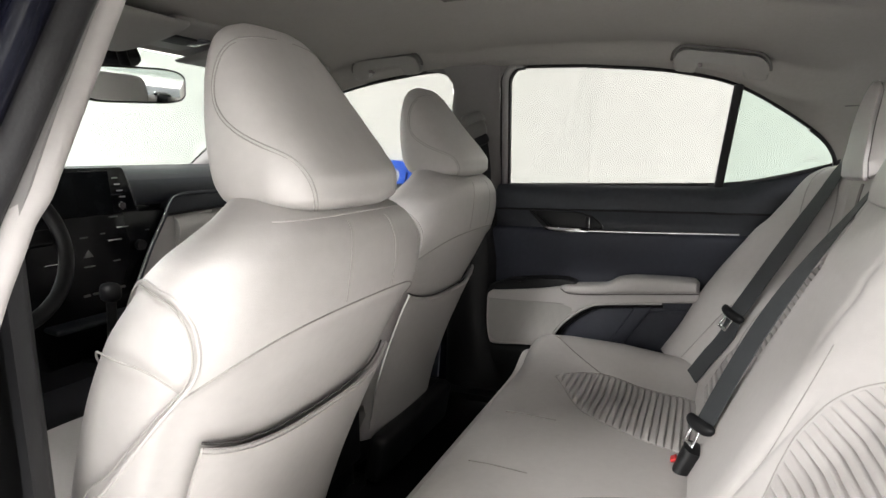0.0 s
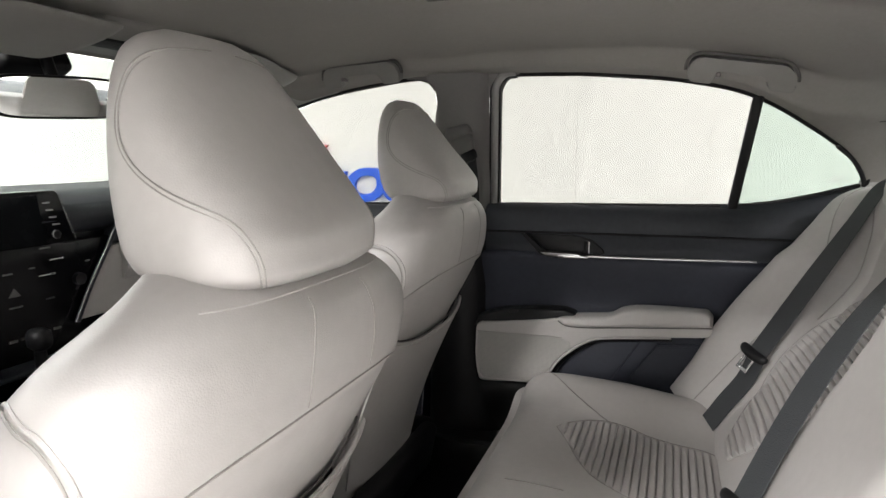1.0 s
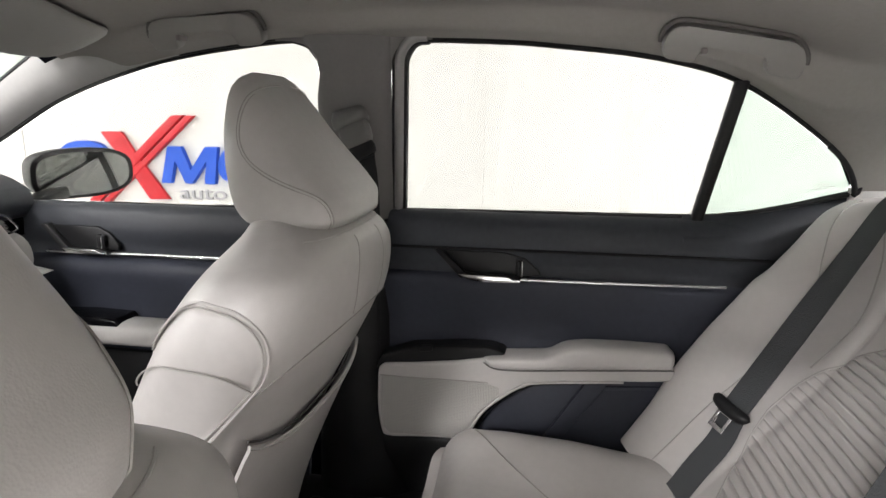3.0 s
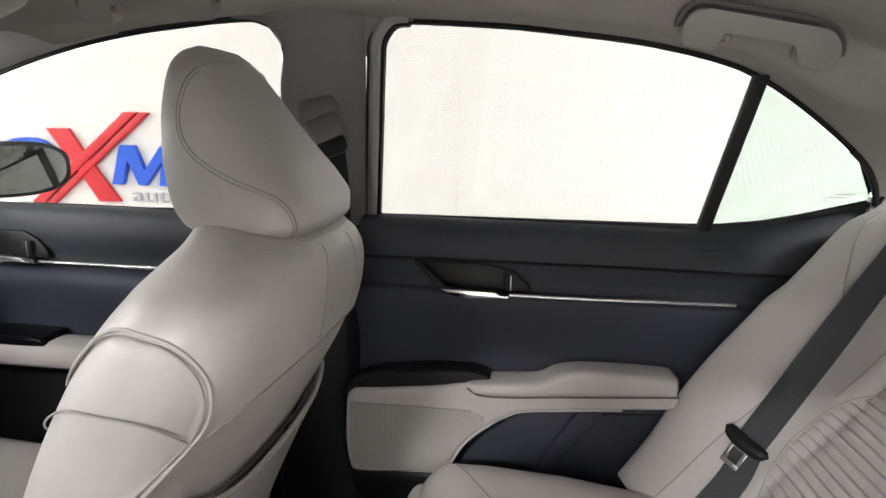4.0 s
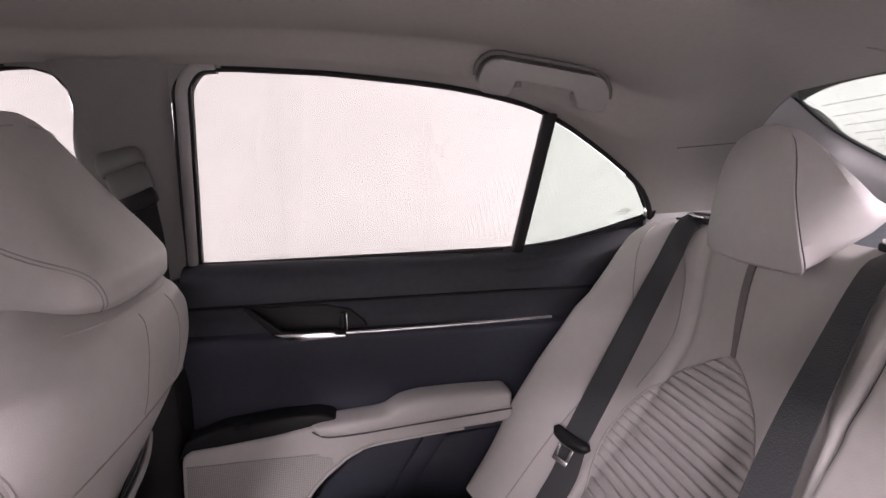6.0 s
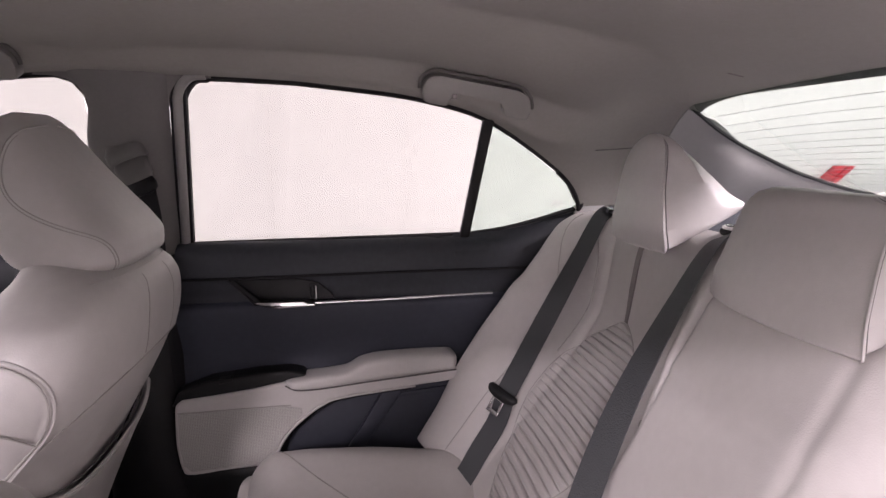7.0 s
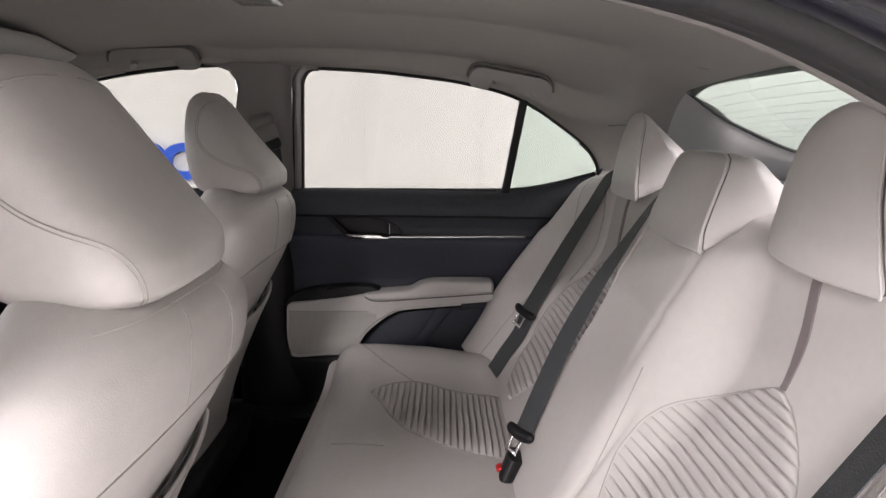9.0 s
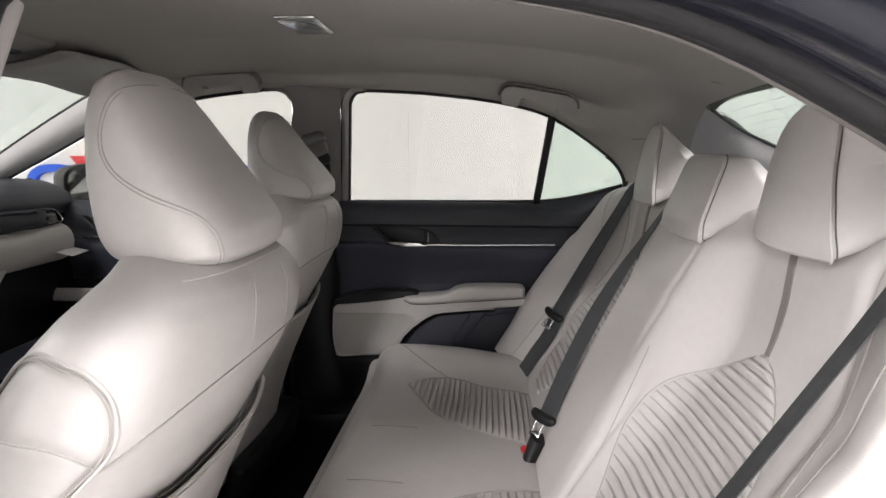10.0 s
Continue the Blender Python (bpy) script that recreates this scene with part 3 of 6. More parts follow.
def rear_door(side):
    door = thing("door_rear", "charcoal rear door with grey armrest and chrome strip, closed", "car door", kind="structure")
    cut = lambda z: (along([(0.4, -0.235), (0.70, -0.205), (1.07, -0.158)], z), 0.80)  # noqa: E731
    # soft top rail under the glass
    strip_profile("upper_trim", 0, 0, [(0.745, 1.064), (0.728, 1.062), (0.712, 1.045), (0.706, 1.010), (0.708, 0.985), (0.716, 0.955), (0.716, 0.934)], DARK, door, "charcoal soft-touch upper door trim", side=side, xcut=cut)
    tube("upper_crease", [(x, side * 0.7045, 0.988 + 0.004 * math.sin((x + 0.15) * 2)) for x in np.linspace(-0.165, 0.7, 30)], 0.003, BLACK, door, n=5)
    # rear corner rising with the belt line to the quarter glass
    def corner(u, v):
        x = 0.44 + 0.33 * u
        top = window_low(x) + 0.004
        return (x, side * (0.740 - 0.034 * math.sin(v * math.pi / 2)), top - (top - 1.02) * v)
    sheet("upper_corner_trim", corner, 24, 10, DARK, door, thick=-0.012 * side)
    strip_profile("door_card", 0, 0, [(0.716, 0.934), (0.700, 0.925), (0.700, 0.90), (0.708, 0.85), (0.714, 0.80), (0.712, 0.76), (0.715, 0.60), (0.716, 0.42)], SLATE, door, "slate vinyl middle door card", side=side, xcut=cut)
    # chrome line
    path = [(x, side * 0.694, along([(0.0, 0.9325), (0.13, 0.931), (0.52, 0.938), (0.60, 0.940)], x)) for x in np.linspace(0.10, 0.525, 24)]
    tube("chrome_strip", path, 0.0032, CHROME, door, "bright chrome door strip", n=8, flat=0.8)
    # the handle in its recess
    prism("handle_recess", [(-0.046, 0.985), (0.09, 0.985), (0.135, 0.974), (0.165, 0.948), (0.168, 0.936), (0.0, 0.936)], side * 0.7045, side * 0.714, BLACK, door, "black recess behind the handle", bevel=0.004)
    prism("handle_bezel", [(-0.052, 0.986), (-0.040, 0.986), (0.012, 0.940), (0.128, 0.934), (0.128, 0.926), (0.0, 0.929)], side * 0.690, side * 0.712, BLACK, door, bevel=0.002)
    prism("pull_handle", [(-0.002, 0.940), (0.104, 0.9385), (0.112, 0.9335), (0.128, 0.9325), (0.128, 0.9275), (0.05, 0.925), (0.02, 0.929)], side * 0.678, side * 0.692, CHROME, door, "chrome inner door handle", bevel=0.002)
    rbox("lock_tab", (0.011, 0.012, 0.034), 0.004, BLACK, door, m=pose(0.123, side * 0.692, 0.956))
    rbox("lock_tab_rim", (0.0025, 0.013, 0.032), 0.001, CHROME, door, m=pose(0.1305, side * 0.692, 0.955))
    prism("bezel_edge", [(-0.054, 0.988), (-0.050, 0.988), (-0.002, 0.941), (-0.006, 0.939)], side * 0.688, side * 0.70, RUBBER, door, bevel=0.001)
    # switch plate
    prism("switch_plate", [(-0.178, 0.722), (-0.165, 0.752), (-0.10, 0.776), (0.0, 0.787), (0.070, 0.789), (0.098, 0.781), (0.114, 0.763), (0.05, 0.750), (-0.10, 0.730)], side * 0.662, side * 0.714, BLACK, door, "black window switch plate", bevel=0.006, seg=3)
    rbox("window_switch", (0.028, 0.022, 0.010), 0.003, BLACK, door, m=pose(-0.065, side * 0.668, 0.776, 0, -8, 0))
    # one moulded panel: a band under the pad that widens into the speaker panel
    low = spline([(0.440, 0.765), (0.420, 0.749), (0.30, 0.738), (0.172, 0.724), (0.137, 0.712), (0.103, 0.690), (0.056, 0.646), (0.020, 0.580)], 34)
    left = spline([(0.012, 0.577), (-0.07, 0.573), (-0.150, 0.567), (-0.166, 0.585), (-0.173, 0.635), (-0.172, 0.690), (-0.169, 0.725), (-0.155, 0.738)], 24)
    crest = spline([(-0.10, 0.743), (0.0, 0.756), (0.07, 0.768), (0.20, 0.776), (0.43, 0.790)], 14)
    shape = [tuple(p) for p in low] + [tuple(p) for p in left] + [tuple(p) for p in crest]
    prism("armrest_panel", shape, side * 0.652, side * 0.716, TRIM, door, "grey vinyl armrest and speaker panel", bevel=0.007, seg=3)
    tube("panel_rim", [(p[0] + 0.002, side * 0.656, p[1] - 0.001) for p in low[8:]], 0.0032, TRIM, door, n=6)
    rings = []
    for u in np.linspace(0, 1, 44):
        x = 0.056 + 0.380 * u
        bottom = along([(0.056, 0.766), (0.075, 0.752), (0.095, 0.750), (0.25, 0.762), (0.436, 0.778)], x)
        top = along([(0.056, 0.769), (0.075, 0.773), (0.157, 0.781), (0.190, 0.785), (0.224, 0.804), (0.269, 0.812), (0.35, 0.814), (0.42, 0.813), (0.436, 0.806)], x)
        e = min(1.0, (u / 0.05 + 0.05) ** 0.5, ((1 - u) / 0.02 + 0.2) ** 0.5)
        zc, h = (top + bottom) / 2, (top - bottom) / 2
        rings.append([(x, side * (0.676 + 0.036 * e * math.copysign(abs(math.cos(a)) ** 0.5, math.cos(a))), zc + h * (0.6 + 0.4 * e) * math.copysign(abs(math.sin(a)) ** 0.55, math.sin(a))) for a in np.linspace(0, 2 * math.pi, 33)[:-1]])
    loft("armrest_pad", rings, TRIM, door, "padded grey armrest top")
    tube("pad_line", [(x, side * 0.6475, along([(0.06, 0.762), (0.078, 0.751), (0.095, 0.7485), (0.25, 0.7605), (0.434, 0.7765)], x)) for x in np.linspace(0.06, 0.434, 40)], 0.0016, SEAM, door, n=5)
    # speaker mesh, set into the panel below a fine step
    mesh_edge = [(-0.163, 0.712), (-0.05, 0.715), (0.05, 0.716), (0.092, 0.706), (0.095, 0.694), (0.048, 0.642), (0.016, 0.590), (0.005, 0.585), (-0.145, 0.577), (-0.160, 0.592), (-0.166, 0.64)]
    prism("speaker_mesh", mesh_edge, side * 0.6508, side * 0.657, GRILLE, door, "perforated grey speaker grille", bevel=0.0004, seg=1)
    tube("mesh_step", [(x, side * 0.6508, 0.7125 + 0.003 * smooth(-0.16, 0.05, x)) for x in np.linspace(-0.165, 0.07, 20)], 0.0011, STITCH, door, n=5)
    # dark pocket with its rib
    prism("pocket", [(0.02, 0.560), (0.062, 0.635), (0.110, 0.680), (0.145, 0.702), (0.18, 0.716), (0.44, 0.742), (0.52, 0.66), (0.52, 0.45), (-0.02, 0.45)], side * 0.697, side * 0.722, SLATE, door, "slate door pocket", bevel=0.004)
    tube("pocket_edge", [(p[0] + 0.004, side * 0.690, p[1] - 0.012) for p in low[8:]], 0.009, BLACK, door, "black pocket edge", n=8)
    prism("pocket_rib", [(0.266, 0.712), (0.275, 0.722), (0.315, 0.722), (0.308, 0.706), (0.262, 0.640), (0.225, 0.585), (0.188, 0.585)], side * 0.685, side * 0.700, SLATE, door, "slanted pocket divider", bevel=0.003)
    prism("pocket_ledge", [(0.300, 0.700), (0.325, 0.704), (0.43, 0.714), (0.43, 0.722), (0.30, 0.710)], side * 0.690, side * 0.699, SLATE, door, bevel=0.002)
    strip_profile("lower_skirt", 0, 0, [(0.690, 0.568), (0.678, 0.545), (0.682, 0.49), (0.70, 0.42), (0.72, 0.38)], BLACK, door, side=side, xcut=lambda z: (along([(0.38, -0.235), (0.55, -0.215)], z), 0.5))
    # glass, its frame and the division bar
    top = (lambda x: zt(x) - 0.002, lambda x: window_low(x) - 0.02)
    side_glass(door, side, top, lambda v: -0.135 + 0.035 * v, lambda v: 0.470 + 0.030 * v)
    q = side_glass(door, side, top, lambda v: 0.475 + 0.025 * v, lambda v: 0.728 - 0.0 * v, "quarter_pane", PANE_QUARTER)
    for gx, gz, gw in ((0.682, 1.1415, 0.020), (0.684, 1.137, 0.034), (0.676, 1.1315, 0.030)):
        rbox("glass_mark", (gw, 0.0006, 0.0012), 0.0, STRIP, door, m=pose(gx, side * (yw(gz) + 0.009), gz))
    bar = [(0.467 + 0.030 * k, side * (yw(1.06 + 0.262 * k) - 0.004), 1.06 + 0.262 * k) for k in np.linspace(0, 1, 14)]
    p, t, a, b = frames(bar)
    rings = [[p[i] + np.array((0.0115 * math.copysign(abs(math.cos(w)) ** 0.5, math.cos(w)), side * 0.012 * math.copysign(abs(math.sin(w)) ** 0.5, math.sin(w)), 0)) for w in np.linspace(0, 2 * math.pi, 17)[:-1]] for i in range(14)]
    loft("division_bar", rings, RUBBER, door, "dark window division bar")
    rim = [(x, side * (yw(zt(x)) + 0.002), zt(x)) for x in np.linspace(-0.085, 0.728, 60)]
    rim += [(0.733, side * (yw(1.14) + 0.002), 1.142), (0.728, side * (yw(1.125) + 0.002), 1.124)]
    tube("glass_seal", rim, 0.0028, RUBBER, door, "dark rubber glass seal", n=6)
    corner_rim = [(x, side * (yw(zt(x)) - 0.004), zt(x) - 0.002) for x in np.linspace(0.665, 0.733, 14)] + [(0.737, side * (yw(1.135) - 0.004), 1.135), (0.730, side * (yw(1.121) - 0.004), 1.121)]
    tube("corner_seal", spline(corner_rim, 30), 0.0050, RUBBER, door, "thick dark seal round the rear corner", n=8)
    low = [(x, side * (yw(window_low(x)) + 0.001), window_low(x)) for x in np.linspace(-0.15, 0.728, 50)]
    tube("glass_seal", low, 0.0045, BLACK, door, n=6)
    front = [(x, side * (yw(z) + 0.002), z) for x, z in spline([(-0.132 + 0.038 * k, 1.06 + 0.30 * k) for k in np.linspace(0, 1, 9)] + [(-0.091, 1.376), (-0.083, 1.386), (-0.070, 1.3915), (-0.050, 1.3925)], 40)]
    tube("glass_seal", front, 0.003, BLACK, door, n=6)
    turn = [smooth(1.36, 1.392, z) for _, _, z in front]
    tube("frame_backing", [(x - 0.014 * (1 - k), y + side * 0.012, z + 0.012 * k) for (x, y, z), k in zip(front, turn)], 0.0165, RUBBER, door, n=8)
    tube("window_frame", [(x - 0.012 * (1 - k), y - side * 0.006, z + 0.009 * k) for (x, y, z), k in zip(front, turn)], 0.0095, FRAME, door, "pale window frame edge", n=8)
    tube("frame_seal", [(x - 0.024 * (1 - k), y - side * 0.007, z + 0.016 * k) for (x, y, z), k in zip(front, turn)], 0.0024, RUBBER, door, n=6)
    corner_piece([(-0.150, 1.412), (-0.045, 1.412), (-0.045, 1.396), (-0.072, 1.3945), (-0.088, 1.388), (-0.097, 1.376), (-0.101, 1.355), (-0.150, 1.34)], side, SHADED_PILLAR_CLOTH, door, "cloth-covered corner above the window")
    skin = lambda u, v: (-0.17 + 0.95 * u, side * (0.80 + 0.08 * math.sin(math.pi * min(v * 1.1, 1))), 1.055 - 0.75 * v)  # noqa: E731
    sheet("outer_skin", skin, 16, 16, PAINT, door, "dark painted outer door panel", thick=-0.004 * side)
    return door


def front_door(side):
    door = thing("door_front", "charcoal front door with grey armrest and chrome strip, closed", "car door", kind="structure")
    cut = lambda z: (-1.45, along([(0.4, -0.37), (0.70, -0.345), (1.07, -0.30)], z))  # noqa: E731
    low = lambda x: window_low(x) - 1.064  # noqa: E731
    strip_profile("upper_trim", 0, 0, [(0.750, 1.052), (0.735, 1.050), (0.72, 1.035), (0.712, 1.00), (0.714, 0.975), (0.722, 0.95), (0.722, 0.925)], DARK, door, "charcoal soft-touch upper door trim", side=side, xcut=cut)
    strip_profile("door_card", 0, 0, [(0.722, 0.925), (0.708, 0.915), (0.70, 0.89), (0.71, 0.84), (0.716, 0.79), (0.714, 0.74), (0.716, 0.60), (0.716, 0.40)], SLATE, door, "slate vinyl middle door card", side=side, xcut=cut)
    tube("chrome_strip", [(x, side * 0.702, 0.937 + 0.004 * math.cos(x * 2)) for x in np.linspace(-1.02, -0.36, 24)], 0.0048, CHROME, door, "bright chrome door strip", n=8)
    prism("handle_recess", [(-1.000, 1.000), (-0.875, 1.000), (-0.845, 0.985), (-0.825, 0.960), (-0.825, 0.944), (-0.955, 0.944)], side * 0.7045, side * 0.716, BLACK, door, "black recess behind the handle", bevel=0.004)
    prism("handle_bezel", [(-1.022, 1.004), (-1.006, 1.004), (-0.950, 0.950), (-0.845, 0.944), (-0.845, 0.936), (-0.966, 0.938)], side * 0.690, side * 0.712, BLACK, door, bevel=0.002)
    prism("pull_handle", [(-0.960, 0.950), (-0.868, 0.948), (-0.860, 0.943), (-0.845, 0.942), (-0.845, 0.937), (-0.91, 0.935), (-0.945, 0.939)], side * 0.680, side * 0.693, CHROME, door, "chrome inner door handle", bevel=0.002)
    rbox("lock_tab", (0.012, 0.012, 0.034), 0.004, BLACK, door, m=pose(-0.862, side * 0.692, 0.968))
    rbox("lock_tab_rim", (0.0025, 0.013, 0.032), 0.001, CHROME, door, m=pose(-0.854, side * 0.692, 0.967))
    prism("switch_plate", [(-1.25, 0.760), (-1.20, 0.785), (-0.90, 0.798), (-0.80, 0.796), (-0.785, 0.775), (-1.0, 0.752)], side * 0.635, side * 0.714, GLOSS, door, "gloss black window switch plate", bevel=0.008, seg=3)
    rings = []
    for u in np.linspace(0, 1, 24):
        x = -1.20 + 0.84 * u
        e = min(1.0, (u / 0.05 + 0.02) ** 0.5, ((1 - u) / 0.03 + 0.05) ** 0.5)
        rings.append([(x, side * (0.672 + 0.045 * e * math.copysign(abs(math.cos(a)) ** 0.6, math.cos(a))), 0.752 + 0.012 * u + 0.028 * e * math.copysign(abs(math.sin(a)) ** 0.7, math.sin(a))) for a in np.linspace(0, 2 * math.pi, 21)[:-1]])
    loft("armrest_pad", rings, TRIM, door, "padded grey armrest top")
    prism("pocket", [(-1.15, 0.690), (-0.40, 0.700), (-0.42, 0.48), (-1.1, 0.48)], side * 0.700, side * 0.722, BLACK, door, "black door pocket", bevel=0.004)
    top = (lambda x: zt(x) - 0.002, lambda x: min(window_low(x) - 0.02, zt(x) - 0.004))
    side_glass(door, side, top, lambda v: -1.38, lambda v: -0.295 + 0.020 * v)
    rim = [(x, side * (yw(zt(x)) + 0.002), zt(x)) for x in np.linspace(-1.38, -0.31, 60)]
    rim += [(-0.283, side * (yw(1.388) + 0.002), 1.388), (-0.268, side * (yw(1.365) + 0.002), 1.365), (-0.266, side * (yw(1.33) + 0.002), 1.33), (-0.285, side * (yw(1.20) + 0.002), 1.20), (-0.30, side * (yw(1.06) + 0.002), 1.06)]
    tube("glass_seal", rim, 0.0035, BLACK, door, "dark rubber glass seal", n=6)
    tube("glass_seal", [(x, side * (yw(window_low(x)) + 0.001), window_low(x)) for x in np.linspace(-1.36, -0.29, 40)], 0.0045, BLACK, door, n=6)
    corner_piece([(-0.345, 1.412), (-0.245, 1.412), (-0.250, 1.372), (-0.268, 1.358), (-0.270, 1.367), (-0.276, 1.380), (-0.290, 1.391), (-0.315, 1.397), (-0.345, 1.398)], side, SHADED_PILLAR_CLOTH, door, "cloth-covered corner above the window")
    prism("mirror_sail", [(-1.45, 1.03), (-1.20, 1.04), (-1.215, 1.125), (-1.40, 1.07)], side * 0.715, side * 0.745, BLACK, door, "black triangular mirror corner", bevel=0.003)
    skin = lambda u, v: (-1.40 + 1.12 * u, side * (0.80 + 0.08 * math.sin(math.pi * min(v * 1.1, 1))), 1.045 - 0.74 * v)  # noqa: E731
    sheet("outer_skin", skin, 16, 16, PAINT, door, "dark painted outer door panel", thick=-0.004 * side)
    return door


rear_door(1)
front_door(1)
front_door(-1)


# ---- front seats ----
# height, back, front, half width, corner power: the seat back leans rearward towards its top
BACK = [(0.42, -0.205, -0.45, 0.20, 3.0), (0.52, -0.185, -0.43, 0.212, 3.0), (0.62, -0.155, -0.40, 0.225, 3.0), (0.72, -0.115, -0.365, 0.236, 3.0), (0.80, -0.078, -0.330, 0.246, 2.9),
        (0.88, -0.032, -0.292, 0.255, 2.8), (0.94, 0.002, -0.256, 0.258, 2.7), (0.99, 0.018, -0.214, 0.248, 2.7), (1.03, 0.022, -0.180, 0.226, 2.6), (1.055, 0.018, -0.158, 0.194, 2.5), (1.073, 0.004, -0.142, 0.166, 2.5), (1.087, -0.020, -0.134, 0.143, 2.5), (1.100, -0.046, -0.128, 0.116, 2.4), (1.108, -0.070, -0.115, 0.07, 2.2)]
HEAD = [(1.069, -0.040, -0.100, 0.060, 2.6), (1.073, -0.022, -0.118, 0.088, 2.8), (1.081, -0.002, -0.135, 0.109, 3.2), (1.095, 0.012, -0.150, 0.124, 3.5), (1.118, 0.012, -0.160, 0.128, 3.6), (1.15, -0.003, -0.167, 0.127, 3.4), (1.19, -0.030, -0.172, 0.123, 3.1),
        (1.23, -0.058, -0.173, 0.117, 2.8), (1.265, -0.083, -0.170, 0.108, 2.6), (1.292, -0.104, -0.164, 0.095, 2.4), (1.308, -0.118, -0.154, 0.076, 2.3), (1.317, -0.128, -0.144, 0.048, 2.2)]


def raised(rows, lift, a, b):
    """The same form with one end of its heights, b, lifted and the other, a, kept."""
    return [(r[0] + lift * smooth(a, b, r[0]) if a < b else r[0] + lift * (1 - smooth(b, a, r[0])), *r[1:]) for r in rows]


# the yoke seam over the back, and the arch of the side panel: angle, height
YOKE = [(0, 0.968), (22, 0.962), (40, 0.944), (55, 0.918), (66, 0.896), (70, 0.88)]
ARCH = [(61, 0.915), (63, 0.945), (71, 0.985), (84, 1.008), (99, 1.020), (114, 1.020), (132, 0.998), (150, 0.93), (170, 0.80)]
SIDE = [(0.42, 99), (0.60, 99), (0.74, 93), (0.84, 78), (0.915, 62), (1.03, 60)]


def tailored(z, a, rise=0.0, back=0.0):
    """How far the cover steps in below its yoke and inside its side arches."""
    d = abs(math.degrees((a + math.pi) % (2 * math.pi) - math.pi))
    step = 0.0
    if d < 75:
        step -= 0.0065 * smooth(0.0, 0.014, along(YOKE, d) - z) * (1 - smooth(60, 72, d))
    inside = min(along(ARCH, d + back) + rise - z, (d + back - along(SIDE, z - rise)) * 0.0042)
    step -= 0.0055 * smooth(0.0, 0.012, inside) * (1 - smooth(150, 172, d))
    return step


def shaped(rows, z, a, off=0.0):
    """A point of a padded form: a is the angle from its back (0) to its left side (90 degrees) and its front (180)."""
    xb, xf, w, n = along(rows, z)
    c, s = math.cos(a), math.sin(a)
    hx = (xb - xf) / 2 + off
    dx = hx * math.copysign(abs(c) ** (2 / n), c)
    dy = -(w + off) * math.copysign(abs(s) ** (2 / n), s)
    return ((xb + xf) / 2 + dx, dy, z)


def padded(name, rows, nz, na, mat, parent, label="", cover=None):
    z0, z1 = rows[0][0], rows[-1][0]
    rings = []
    for k in range(nz + 1):
        f = k / nz
        f = 0.5 - 0.5 * math.cos(math.pi * f) if name == "head_restraint" else f
        z = z0 + (z1 - z0) * f
        rings.append([shaped(rows, z, 2 * math.pi * i / na, cover(z, 2 * math.pi * i / na) if cover else 0.0) for i in range(na)])
    return loft(name, rings, mat, parent, label, angle=70)


def eased(keys_, n, passes=14):
    """Rows between the keys, evened out so that a seam runs in one sweep."""
    k = spline(keys_, n)
    for _ in range(passes):
        k[1:-1] = (k[:-2] + 2 * k[1:-1] + k[2:]) / 4
    return k


def seam_on(rows, keys_, parent, r=0.0024, mat=STITCH, name="seam", n=60, off=0.0):
    pts = [shaped(rows, z, radians(a), off) for z, a in eased(keys_, n)]
    return tube(name, pts, r, mat, parent, n=6)


def twin_seam(rows, keys_, parent, gap=0.0042, r=0.0009, n=70):
    """Two fine stitched lines beside each other, with a low padded welt between them."""
    p = np.array([shaped(rows, z, radians(a)) for z, a in spline(keys_, n)])
    for _ in range(30):
        p[1:-1] = (p[:-2] + 2 * p[1:-1] + p[2:]) / 4
    keyed = []
    for x, y, z in p:
        # back onto the padded surface
        xb, xf, w, m = along(rows, z)
        c, q = (x - (xb + xf) / 2) / ((xb - xf) / 2), -y / w
        keyed.append((z, math.atan2(math.copysign(abs(q) ** (m / 2), q), math.copysign(abs(c) ** (m / 2), c))))
    p = np.array([shaped(rows, z, a) for z, a in keyed])
    q = np.array([shaped(rows, z, a, 0.01) for z, a in keyed])
    t = np.gradient(p, axis=0)
    w = np.cross(t, q - p)
    w /= np.linalg.norm(w, axis=1, keepdims=True) + 1e-12
    for k in (-0.5, 0.5):
        tube("stitch_line", p + w * gap * k, r, STITCH, parent, n=5)


